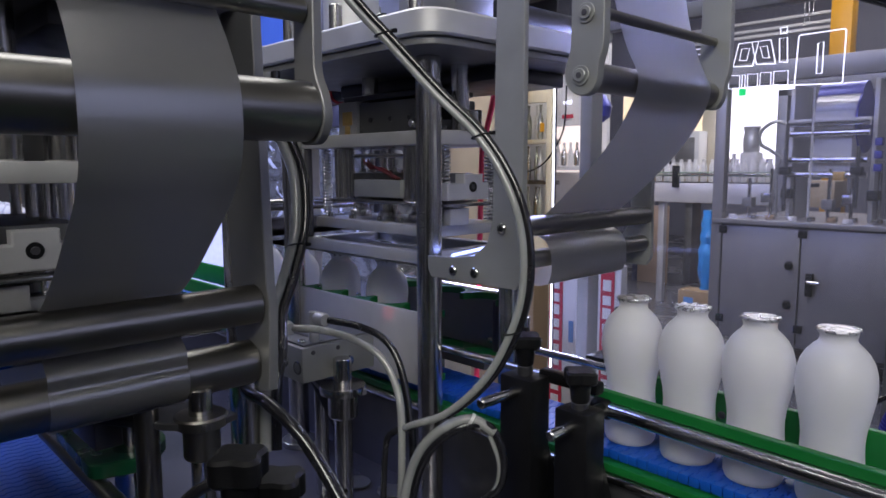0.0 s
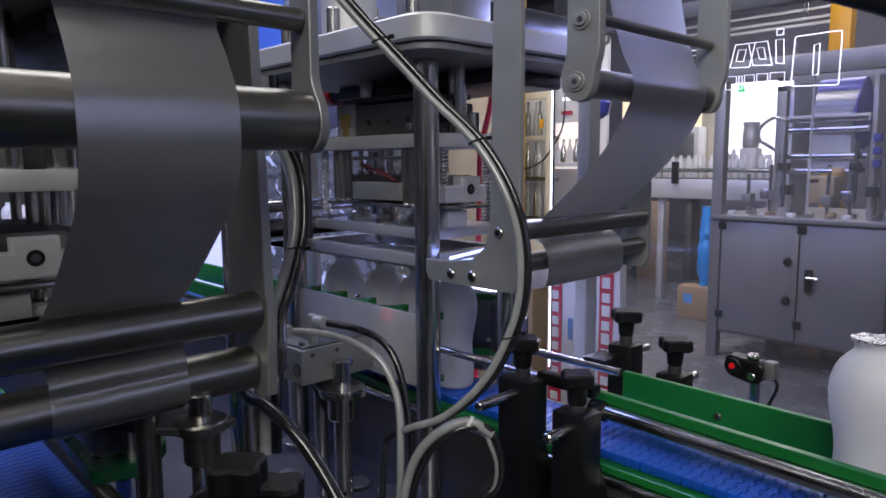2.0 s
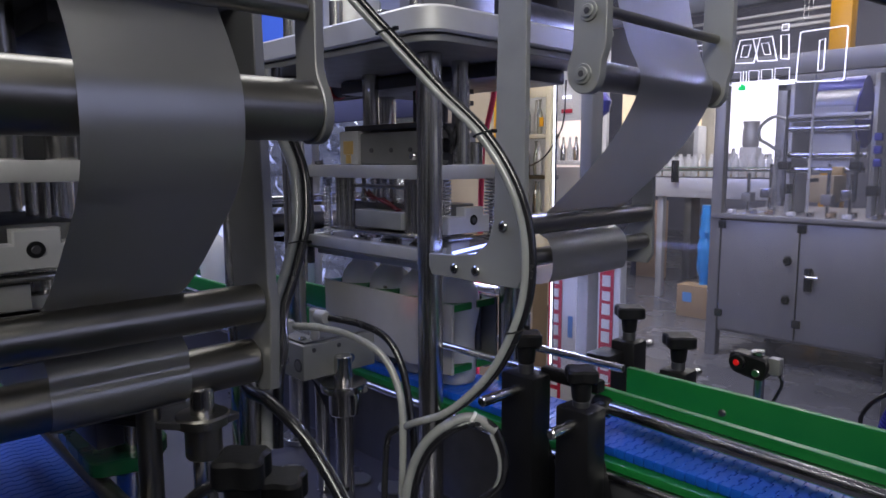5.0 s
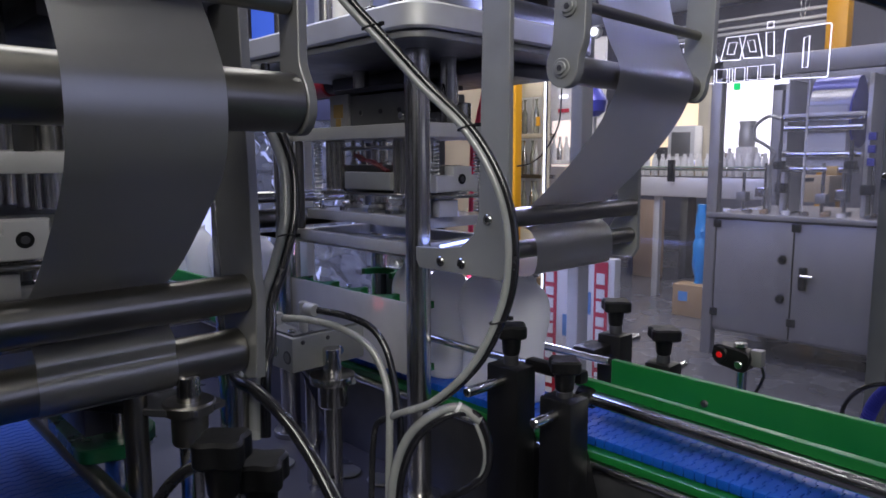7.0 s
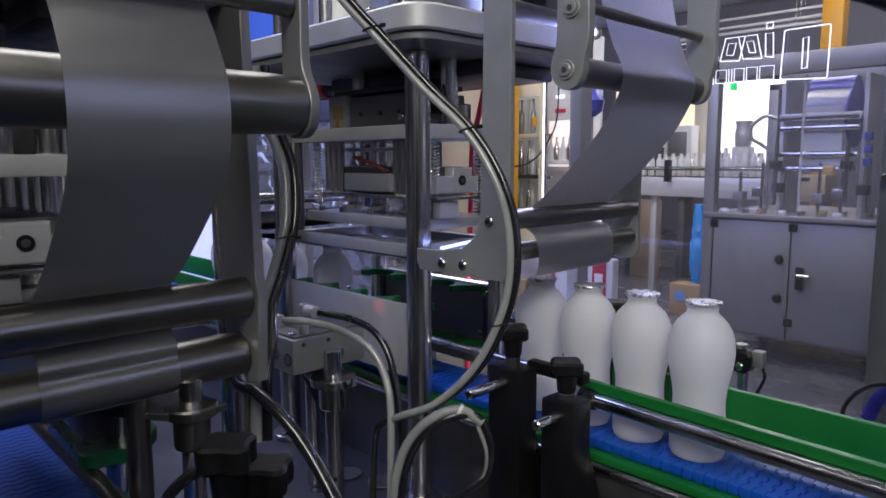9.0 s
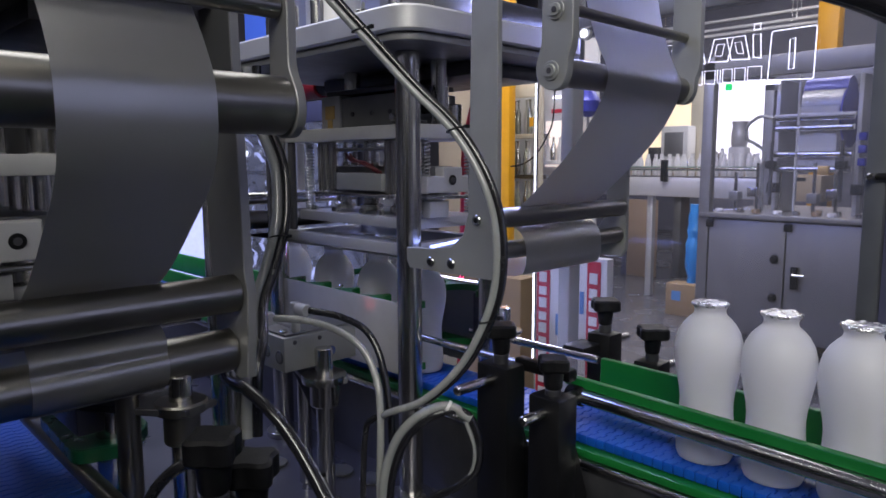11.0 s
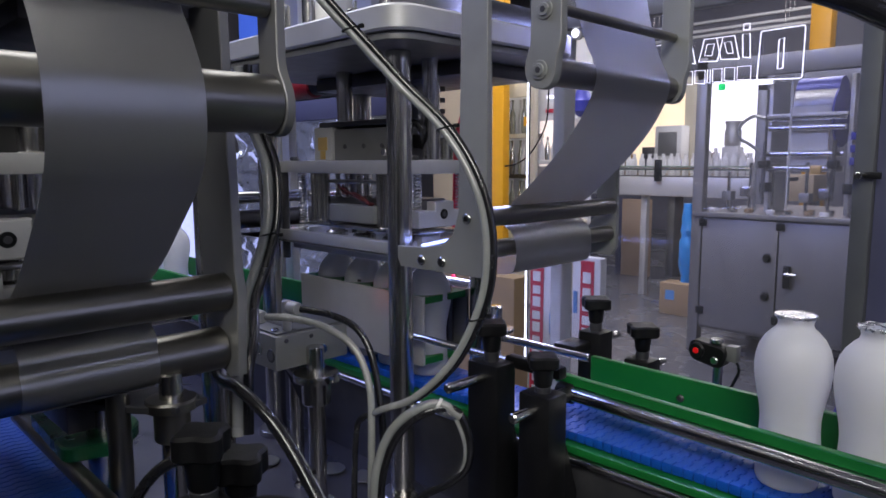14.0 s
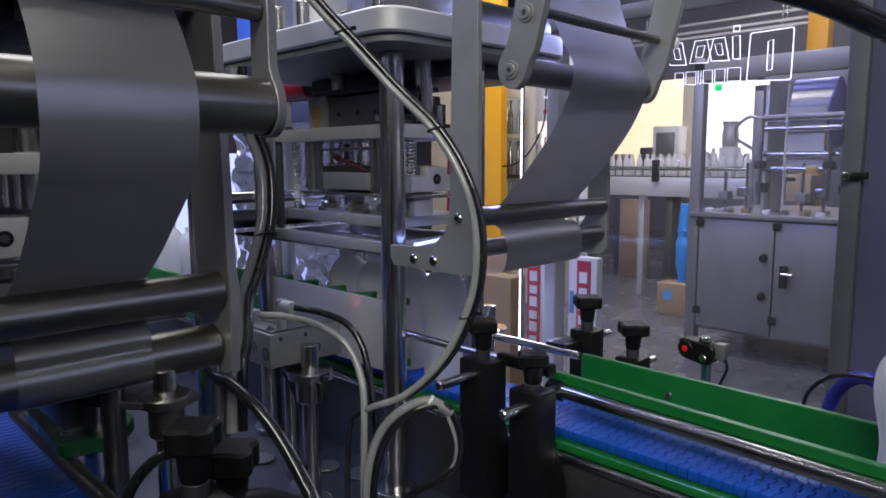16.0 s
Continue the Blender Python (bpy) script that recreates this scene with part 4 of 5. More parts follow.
def drive(x, y, owner_label, mirror=1):
    d = thing("gripper_drive", owner_label, "gripper drive", group="gripper drives on the bed")
    part("guide_shaft", bm_cyl((x, y, BED), 0.0125, 1.040 - BED, "z", 26), STEEL, d)
    part("shaft_flange", bm_cyl((x, y, BED), 0.028, 0.010, "z", 26), STEEL, d)
    part("bushing", bm_lathe([(0.019, 0.958), (0.0205, 0.960), (0.0205, 0.990), (0.031, 0.992), (0.032, 1.000), (0.031, 1.003)], (x, y, 0), "z", 28), STEEL, d)
    part("bracket", bm_prism([(x - 0.115, y + 0.010), (x - 0.01, y - 0.026), (x + 0.024, y - 0.012), (x + 0.030, y + 0.018), (x - 0.06, y + 0.05)], "z", 0.9905, 1.0005, 0.002), ALU_DARK, d)
    body = part("slider", bm_box(x - 0.105, x - 0.012, y - 0.055, y + 0.065, 1.012, 1.060, 0.0025), PLATE, d)
    part("slider_cap", bm_box(x - 0.100, x - 0.017, y - 0.050, y + 0.060, 1.0602, 1.0635, 0.001), ALU_DARK, body)
    for k in (0, 1, 2):
        part("bore", bm_cyl((x - 0.088 + 0.032 * k, y - 0.0562, 1.040 - 0.004 * k), 0.0095, 0.002, "y", 22), STEEL if k == 1 else DARKSTEEL, body)
        part("bore_core", bm_cyl((x - 0.088 + 0.032 * k, y - 0.0566, 1.040 - 0.004 * k), 0.0068, 0.002, "y", 18), ALU_DARK, body)
    for k in (0, 1, 2):
        part("screw", bm_cyl((x - 0.0125, y - 0.038 + 0.04 * k, 1.052), 0.0032, 0.002, "x", 12), DARKSTEEL, body)
        part("screw", bm_cyl((x - 0.03 - 0.03 * k, y - 0.03 + 0.03 * k, 1.0635), 0.0035, 0.0012, "z", 12), DARKSTEEL, body)
    for k in (0, 1):
        part("groove", bm_box(x - 0.098, x - 0.02, y - 0.022 + 0.034 * k, y - 0.016 + 0.034 * k, 1.0636, 1.0642), DARKSTEEL, body)
    part("side_port", bm_cyl((x - 0.0125, y + 0.02, 1.030), 0.0075, 0.003, "x", 18), STEEL, body)
    part("bolt_head", bm_cyl((x - 0.03, y - 0.044, 1.0636), 0.0055, 0.004, "z", 14), STEEL, body)
    part("piston_rod", bm_cyl((x - 0.17, y + 0.02, 1.028), 0.008, 0.06, "x", 18), CHROME, d)
    part("guide_shaft", bm_cyl((x - 0.10, y + 0.03, BED), 0.0105, 0.2, "z", 22), STEEL, d)
    part("black_gusset", bm_prism([(x - 0.095, 0.988), (x - 0.03, 0.988), (x - 0.022, 0.935), (x - 0.035, 0.93)], "y", y + 0.006, y + 0.014, 0.001), BLACK, d)
    return d


drive(-0.712, 0.495, "grey air slide with steel guide shafts and flanged bushing")
d = thing("gripper_drive", "dark flanged bushing and shafts of the near gripper", "gripper drive", group="gripper drives on the bed")
part("guide_shaft", bm_cyl((-0.568, 0.182, BED), 0.0105, 0.30, "z", 22), ROLLER, d)
part("guide_shaft", bm_cyl((-0.545, 0.222, BED), 0.0105, 0.30, "z", 24), STEEL, d)
part("bushing", bm_lathe([(0.015, 1.035), (0.0165, 1.037), (0.0165, 1.063), (0.024, 1.066), (0.024, 1.074), (0.0225, 1.076)], (-0.545, 0.222, 0), "z", 26), ROLLER, d)
part("bracket", bm_prism([(-0.64, 0.13), (-0.55, 0.19), (-0.52, 0.215), (-0.53, 0.25), (-0.57, 0.245), (-0.66, 0.18)], "z", 1.0665, 1.0735, 0.001), DARKSTEEL, d)
part("plate", bm_box(-0.70, -0.61, 0.15, 0.175, 1.04, 1.10, 0.002), DARKSTEEL, d)

# near lane
conveyor_near = conveyor(LANE + NEAR, -2.6, 0.10, "steel slat conveyor of the near lane with blue chain")
belt_near = thing("conveyor_chain", "blue plastic slat chain of the near lane", "conveyor chain")
chain(LANE + NEAR, -2.6, -0.30, belt_near, -1.5, -0.30)
g = thing("pocket_block", "green plastic pocket block of the near gripper, coloured as in shade", "bottle gripper")
# shade on this block is put into its darker green
part("block", bm_prism(rounded([(-0.77, 0.155), (-0.63, 0.150), (-0.615, 0.20), (-0.66, 0.235), (-0.76, 0.225)], 0.012), "z", 1.005, 1.020, 0.0015), SHADEGREEN, g)
part("post", bm_cyl((-0.655, 0.205, BED), 0.012, 0.205, "z", 22), STEEL, g)
part("flange", bm_cyl((-0.655, 0.205, BED), 0.034, 0.01, "z", 26), STEEL, g)
for bx, by in ((-0.745, 0.175), (-0.70, 0.19), (-0.64, 0.20)):
    part("screw", bm_cyl((bx, by, 1.02), 0.004, 0.003, "z", 12), STEEL, g)
rail = thing("guide_rail", "dark steel guide rod beside the near lane", "guide rod")
part("rod", bm_cyl((-0.84, 0.160, 0.995), 0.0085, 0.55, "x", 20), ROLLER, rail)
part("end_pin", bm_cyl((-0.852, 0.160, 0.995), 0.004, 0.012, "x", 12), STEEL, rail)
c = clamp(-0.349, 0.160, 1.066, 1.099, 0.90, 0.115, 0.045, r=0.0205, tall=0.019)
part("base", bm_box(-0.375, -0.28, 0.14, 0.20, BED, 0.90, 0.004), BLACK, c)
c = clamp(-0.366, 0.196, 1.034, 1.066, 0.88, 0.125, 0.04, r=0.022, tall=0.020)
part("base", bm_box(-0.391, -0.341, 0.205, 0.235, BED, 0.90, 0.004), BLACK, c)
part("arm", bm_tube([(-0.349, 0.165, 1.050), (-0.345, 0.205, 1.045), (-0.34, 0.235, 1.03)], 0.011, 12), BLACK, c)

cab2 = thing("cable", "black cable bending past the near clamp", "cable")
part("cable_run", bm_tube([(-0.357, 0.175, 1.09), (-0.368, 0.163, 1.092), (-0.379, 0.151, 1.088), (-0.387, 0.143, 1.08), (-0.392, 0.136, 1.07), (-0.395, 0.13, 1.057), (-0.395, 0.127, 1.039)], 0.0042, 12), RUBBER, cab2)

# foil scraps on the bed
for k, (fx, fy) in enumerate(((-0.80, 0.58), (-0.90, 0.52), (-0.74, 0.60), (-0.86, 0.45))):
    s = thing("foil_scrap", "crumpled round silver foil scrap on the bed", "foil scrap", group="foil scraps on the bed")
    ob = new("scrap", lids[k])
    ob.parent = s
    ob.location = (fx, fy, BED + 0.0045)
    ob.scale = (1.1, 1.0, 0.8)
    ob.material_slots[0].link = "OBJECT"
    ob.material_slots[0].material = FOIL

# ---------------------------------------------------------------- guard door with lit engraving
PY = 1.12
guard = thing("acrylic_screen", "clear acrylic guard panel with lit engraving", "acrylic screen")
pane = part("pane", bm_box(-0.835, -0.222, PY, PY + 0.006, 0.86, 1.63), ACRYLIC, guard)
pane.visible_shadow = False
part("lit_edge", bm_box(-0.8395, -0.8355, PY, PY + 0.006, 0.87, 1.487), LEDWHITE, guard, "white glowing edge")


def outline(pts, r=0.0008):
    """A closed line engraved in the panel; (x, z) points."""
    ring = [(x, PY - 0.0012, z) for x, z in pts]
    return bm_tube(ring + [ring[0]], r, 5, 1, None, False)


emblem = rounded([(-0.304, 1.419), (-0.303, 1.498), (-0.369, 1.497), (-0.372, 1.422)], 0.004, 3)
part("engraved_frame", outline(emblem), NEON, guard, "glowing outline of a rounded square")
part("engraved_frame", outline([(-0.333, 1.437), (-0.333, 1.483), (-0.341, 1.481), (-0.341, 1.436)]), NEON, guard)
part("engraved_dot", outline([(-0.387, 1.503), (-0.387, 1.512), (-0.397, 1.512), (-0.397, 1.503)]), NEON, guard)
x = -0.384
for w, lean in ((0.012, 0.002), (0.030, 0.009), (0.032, -0.008), (0.030, 0.009), (0.032, 0.006)):
    part("engraved_bar", outline([(x, 1.458), (x - lean, 1.496), (x - w - lean, 1.496), (x - w, 1.460)]), NEON, guard)
    if w > 0.02:
        part("engraved_bar", outline([(x - 0.010, 1.468), (x - 0.010 - lean * 0.5, 1.487), (x - w + 0.009 - lean * 0.5, 1.487), (x - w + 0.010, 1.469)], 0.0006), NEON, guard)
    x -= w + 0.006
x = -0.382
for w in (0.022, 0.017, 0.016, 0.005, 0.018, 0.016):
    part("engraved_bar", outline([(x, 1.423), (x, 1.445), (x - w, 1.446), (x - w, 1.425)], 0.0006), NEON, guard)
    x -= w + 0.004
for lx, lz in ((-0.712, 1.537), (-0.500, 1.497)):
    fit = thing("spot_lamp", "small white glowing spot lamp on the acrylic panel", "spot lamp", group="spot lamps on the panel")
    part("housing", bm_lathe([(0.009, 0), (0.012, 0.002), (0.012, 0.010), (0.010, 0.0115)], (lx, 1.106, lz), "y", 20), ALU, fit)
    part("lens", bm_cyl((lx, 1.1025, lz), 0.008, 0.003, "y", 20), LEDWHITE, fit, "glowing white lens")
frame_ob = thing("safety_enclosure", "grey aluminium profile enclosure round the machine", "enclosure")
part("upright", bm_box(-0.222, -0.196, PY - 0.012, PY + 0.03, 0.80, 2.0, 0.002), GRAPHITE, frame_ob)
part("upright", bm_box(-0.788, -0.760, PY + 0.02, PY + 0.06, 0.12, 2.0, 0.003), PLATE, frame_ob)
part("upright", bm_box(-1.9, -1.86, PY + 0.02, PY + 0.06, 0.12, 2.0, 0.003), ALU_DARK, frame_ob)
part("cap_rail", bm_box(-0.835, -0.223, 1.094, 1.118, 1.545, 1.572, 0.003), ALU_DARK, frame_ob)
# sheet added above the view, to cut overhead light on the near unit
part("header_light_block", bm_box(-1.9, 0.9, PY + 0.052, PY + 0.056, 1.66, 2.10), SHEET, frame_ob, "unseen plain sheet that blocks light")
part("cross_rail", bm_box(-1.9, 0.9, PY - 0.01, PY + 0.05, 2.0, 2.04, 0.003), ALU_DARK, frame_ob)
part("latch_pin", bm_cyl((-0.209, PY - 0.040, 1.272), 0.0055, 0.028, "y", 16), STEEL, frame_ob)
part("latch_bar", bm_box(-0.209, -0.185, PY - 0.019, PY - 0.0122, 1.267, 1.277, 0.001), BLACK, frame_ob)
panel = thing("sheet_screen", "blue grey sheet screen beside the frame", "sheet screen", bm_box(-0.195, 0.95, PY, PY + 0.004, 0.80, 2.0), BLUESHEET)
hosec = thing("corrugated_hose", "dark blue corrugated cable conduit beside the frame", "conduit")
run = [(-0.20, 1.02, 0.80), (-0.195, 1.02, 0.93), (-0.165, 1.0, 0.995), (-0.12, 0.98, 1.0), (-0.08, 0.97, 0.92), (-0.08, 0.97, BED)]
part("conduit", bm_tube(run, 0.0072, 14), BLUEFILM, hosec)
line = smooth_path(run, 16)
for k in range(2, len(line) - 2):
    d = (line[k + 1] - line[k]).normalized()
    part("rib", bm_tube([line[k] - d * 0.0014, line[k] + d * 0.0014], 0.0092, 12, 1, None, False), BLUEFILM, hosec)
part("thin_cable", bm_tube([(-0.195, 1.03, 0.80), (-0.20, 1.00, 0.90), (-0.215, 0.985, 0.955), (-0.18, 0.96, 1.005), (-0.12, 0.94, 1.02), (-0.05, 0.93, 1.01)], 0.003, 8), RUBBER, hosec)
# added out of view behind the camera, to keep low light off the bed
end_shade_sheet = thing("end_shade_sheet", "unseen black sheet added to shade the machine end", "sheet screen", bm_box(0.32, 0.324, -0.34, 0.50, BED, 1.22), DARKPANEL)
# likewise added unseen, against front light on the near lane
near_shade_sheet = thing("side_shade_sheet", "unseen black sheet added to shade the near lane", "sheet screen", bm_box(-1.4, 0.318, -0.216, -0.212, BED, 1.45), DARKPANEL)
beam = thing("overhead_cable", "thick dark cable overhead", "cable", bm_tube([(-0.30, 0.52, 1.50), (-0.135, 0.618, 1.440), (-0.074, 0.674, 1.408), (0.02, 0.78, 1.36), (0.12, 0.90, 1.42), (0.20, 0.99, 1.70), (0.22, 1.02, 1.965)], 0.011, 12), RUBBER)

# blue light strips under the press, and their reflection drawn as tubes
strip = thing("light_strip", "blue white light strips under the press and tubes for their glint", "light strip")
for yy in (0.90, 0.93):
    part("strip", bm_box(-1.0, -0.62, yy, yy + 0.008, 1.118, 1.124), BLUEGLOW, strip)
# two glowing tubes in place of the strips' reflection in the film
part("strip", bm_tube([(-0.602, 0.598, 1.181), (-0.638, 0.718, 1.181)], 0.0022, 8, 1, None, False), BLUEGLOW, strip)
part("strip", bm_tube([(-0.572, 0.586, 1.181), (-0.58, 0.656, 1.181)], 0.0018, 8, 1, None, False), BLUEGLOW, strip)
redh = thing("air_hose", "red air hose behind the press", "air hose", bm_tube([(-0.838, 0.95, 1.52), (-0.838, 0.95, 1.508), (-0.844, 0.95, 1.462), (-0.853, 0.948, 1.41), (-0.864, 0.944, 1.363), (-0.872, 0.942, 1.33), (-0.876, 0.94, 1.15), (-0.876, 0.93, 0.8)], 0.0055, 10), REDPRINT)
housing = thing("rear_dark_filler", "dark filler box and bluish machine panel behind the press plate", "housing")
# dark box added where the interior behind the plate is only unlit
part("shell", bm_box(-1.75, -1.10, 1.00, 1.10, 1.455, 1.62, 0.006), DARKSTEEL, housing, "dark filler in place of the unlit interior")
part("lower_panel", bm_box(-1.75, -1.10, 1.005, 1.02, 1.40, 1.4545, 0.003), BLUESHEET, housing)
for hx in (-1.7, -1.15):
    part("leg", bm_box(hx, hx + 0.04, 1.03, 1.07, BED, 1.3995, 0.003), ALU_DARK, housing)

# steel cup on a dish, behind the far gripper
cup = thing("spindle_cup", "bright steel spindle on a round dish", "spindle")
part("dish", bm_cyl((-0.707, 0.873, 0.995), 0.032, 0.006, "z", 28), STEEL, cup)
part("spindle", bm_cyl((-0.707, 0.873, 1.001), 0.011, 0.04, "z", 22), STEEL, cup)
part("stem", bm_cyl((-0.707, 0.873, BED), 0.009, 0.195, "z", 18), STEEL, cup)
gear = thing("lane_drive", "grey side bracket with bolts behind the lane", "bracket")
part("bracket", bm_box(-1.05, -0.76, 0.83, 0.85, 0.94, 1.06, 0.003), ALU_DARK, gear)
part("rod", bm_cyl((-1.05, 0.875, 1.07), 0.008, 0.28, "x", 18), STEEL, gear)

# ---------------------------------------------------------------- things in the hall
def carton(x, y, w, d, h, z=0.0, material=None, label="brown cardboard carton on the floor"):
    c = thing("carton", label, "carton", group="cartons on the floor")
    part("box", bm_box(x - w / 2, x + w / 2, y - d / 2, y + d / 2, z, z + h, 0.006), material or CARTON, c)
    return c


c = carton(-1.815, 2.525, 0.176, 0.05, 0.84, 0, WHITEBOX, "tall white carton with a red printed band")
part("red_band", bm_box(-1.900, -1.826, 2.4955, 2.4985, 0.05, 0.83), REDPRINT, c)
for k in range(12):
    part("print_bar", bm_box(-1.884, -1.842, 2.492, 2.495, 0.08 + 0.06 * k, 0.118 + 0.06 * k + 0.008 * (k % 2)), WHITEPRINT, c)
part("print_bar", bm_box(-1.79, -1.765, 2.4955, 2.4985, 0.50, 0.60), BLUEPRINT, c)
c = carton(-1.598, 2.525, 0.146, 0.05, 0.875, 0, WHITEBOX, "tall white carton with red band and white bars")
part("red_band", bm_box(-1.624, -1.556, 2.4955, 2.4985, 0.05, 0.86), REDPRINT, c)
for k in range(12):
    part("print_bar", bm_box(-1.610, -1.570, 2.492, 2.495, 0.08 + 0.062 * k, 0.12 + 0.062 * k + 0.008 * (k % 2)), WHITEPRINT, c)
part("print_bar", bm_box(-1.660, -1.640, 2.4955, 2.4985, 0.62, 0.72), BLUEPRINT, c)
carton(-1.895, 2.20, 0.36, 0.10, 0.81)
c = carton(-2.60, 5.42, 0.27, 0.18, 0.27, 0, CARTON, "small brown carton with a blue sticker")
part("sticker", bm_box(-2.68, -2.60, 5.326, 5.3285, 0.13, 0.21), BLUEPRINT, c)

# far filling machine with steel doors and clear upper guards
CY = 4.40
m = thing("filling_machine", "steel cabinet machine with doors and clear upper guards", "filling machine")
part("base_cabinet", bm_box(-2.0, 0.6, CY + 0.02, CY + 1.1, 0.17, 0.925, 0.004), CABINET, m)
for x0, x1 in ((-1.955, -1.475), (-1.465, -0.85), (-0.84, -0.28), (-0.27, 0.3)):
    dr = part("door", bm_box(x0, x1, CY - 0.002, CY + 0.018, 0.19, 0.915, 0.003), CABINET, m)
    for zz in (0.27, 0.86):
        part("hinge", bm_box(x0 - 0.02, x0 + 0.03, CY - 0.012, CY - 0.003, zz, zz + 0.05, 0.003), BLACK, dr)
part("door_latch", bm_box(-1.425, -1.385, CY - 0.03, CY - 0.003, 0.51, 0.65, 0.004), BLACK, m)
for lz in (0.685, 0.44):
    part("knob", bm_lathe([(0.018, 0), (0.022, 0.004), (0.026, 0.02), (0.024, 0.03)], (-1.53, CY - 0.032, lz), "y", 16), BLACK, m)
    part("knob_plate", bm_box(-1.548, -1.512, CY - 0.0045, CY - 0.0023, lz - 0.03, lz + 0.03, 0.0008), DARKSTEEL, m)
part("door_handle", bm_cyl((-1.41, CY - 0.043, 0.60), 0.011, 0.07, "x", 14), STEEL, m)
part("worktop", bm_box(-2.02, 0.62, CY - 0.03, CY + 1.12, 0.926, 0.955, 0.003), CABINET, m)
for ux in (-2.03, -0.80, 0.55):
    part("upright", bm_box(ux, ux + 0.07, CY - 0.01, CY + 0.06, 0.0, 1.95, 0.003), CABINET, m)
    part("upright", bm_box(ux, ux + 0.07, CY + 1.0, CY + 1.07, 0.0, 1.95, 0.003), ALU_DARK, m)
part("top_beam", bm_box(-2.03, 0.62, CY - 0.01, CY + 0.06, 1.81, 1.93, 0.003), CABINET, m)
part("top_beam", bm_box(-2.03, 0.62, CY + 1.0, CY + 1.07, 1.81, 1.93, 0.003), ALU_DARK, m)
pn = part("guard_pane", bm_box(-1.955, -0.805, CY + 0.02, CY + 0.026, 0.957, 1.81), ACRYLIC, m)
pn.visible_shadow = False
reel = part("film_reel", bm_cyl((-1.50, CY + 0.35, 1.62), 0.145, 0.24, "x", 36), SHEET, m, "large dull silver film reel")
part("blue_wrap", bm_cyl((-1.505, CY + 0.35, 1.70), 0.105, 0.25, "x", 32), BLUEFILM, reel, "dark blue outer wrap")
part("upper_beam", bm_box(-1.62, -1.16, CY + 0.10, CY + 0.13, 1.555, 1.575, 0.002), ALU, m)
for k in range(3):
    part("side_switch", bm_box(-1.155, -1.115, CY + 0.16, CY + 0.20, 1.26 + 0.075 * k, 1.305 + 0.075 * k, 0.003), BLUEFILM, m, "dark blue switch block")
for k, ux in enumerate((-1.92, -1.79, -1.70, -1.55, -1.45, -1.34, -1.24, -1.10, -0.98)):
    part("loose_cap", bm_lathe([(0.022, 0), (0.026, 0.003), (0.026, 0.022), (0.022, 0.027)], (ux, CY + 0.06 + 0.02 * (k % 3), 0.9552), "z", 14), (WHITEBOX, STEEL, CARTON)[k % 3], m)
part("clear_rod", bm_cyl((-1.47, CY + 0.09, 0.956), 0.007, 0.85, "z", 10), ALU_LIGHT, m)
for ex in (-1.266,):
    part("reel_disc", bm_cyl((ex, CY + 0.35, 1.56), 0.19, 0.012, "x", 36), BLUEFILM, reel)
part("film_web", bm_box(-1.50, -1.28, CY + 0.18, CY + 0.184, 1.24, 1.62), ALU_LIGHT, m)
for zz in (1.24, 1.33, 1.49, 1.55):
    part("roller", bm_cyl((-1.62, CY + 0.15, zz), 0.020, 0.44, "x", 20), CHROME, m)
for ux in (-1.645, -1.18):
    part("reel_frame", bm_box(ux, ux + 0.025, CY + 0.2, CY + 0.5, 0.957, 1.80, 0.002), ALU, m)
for k, ux in enumerate((-1.86, -1.74, -1.62, -1.38, -1.27, -1.14, -1.02, -0.92)):
    part("filler_rod", bm_cyl((ux, CY + 0.16 + 0.05 * (k % 3), 0.957), 0.011, 0.26 + 0.06 * (k % 2), "z", 14), STEEL, m)
    part("filler_block", bm_box(ux - 0.03, ux + 0.03, CY + 0.12, CY + 0.2, 1.03 + 0.03 * (k % 3), 1.09 + 0.03 * (k % 3), 0.003), (ALU_DARK, STEEL, BLACK)[k % 3], m)
    part("nozzle", bm_cyl((ux + 0.04, CY + 0.15, 0.957), 0.02, 0.03, "z", 14), STEEL, m)
for ux in (-1.62, -1.22):
    part("clamp_rod", bm_cyl((ux, CY + 0.1, 1.05), 0.012, 0.36, "z", 12), DARKSTEEL, m)
    part("clamp_knob", bm_box(ux - 0.03, ux + 0.03, CY + 0.07, CY + 0.13, 1.24, 1.29, 0.006), BLACK, m)
part("hose", bm_tube([(-1.70, CY + 0.3, 1.56), (-1.78, CY + 0.3, 1.58), (-1.86, CY + 0.3, 1.52), (-1.86, CY + 0.3, 1.44), (-1.80, CY + 0.3, 1.40), (-1.73, CY + 0.3, 1.34), (-1.75, CY + 0.3, 1.25), (-1.74, CY + 0.3, 0.96)], 0.011, 10), HOSE, m)
# glowing bar drawn for a white tube-shaped reflection
part("white_glow_bar", bm_box(-1.66, -1.55, CY - 0.03, CY - 0.012, 1.752, 1.776, 0.003), LEDWHITE, m, "white glowing bar")
part("orange_block", bm_box(-1.34, -1.28, CY + 0.07, CY + 0.10, 1.21, 1.26, 0.004), GOLD, m)
part("signal_lamp", bm_cyl((-1.86, CY - 0.02, 1.735), 0.02, 0.04, "z", 16), GREENLAMP, m, "small lit green lamp")

# blue bag hung on the machine's end
rnd = random.Random(5)
bagbm = bmesh.new()
rings = []
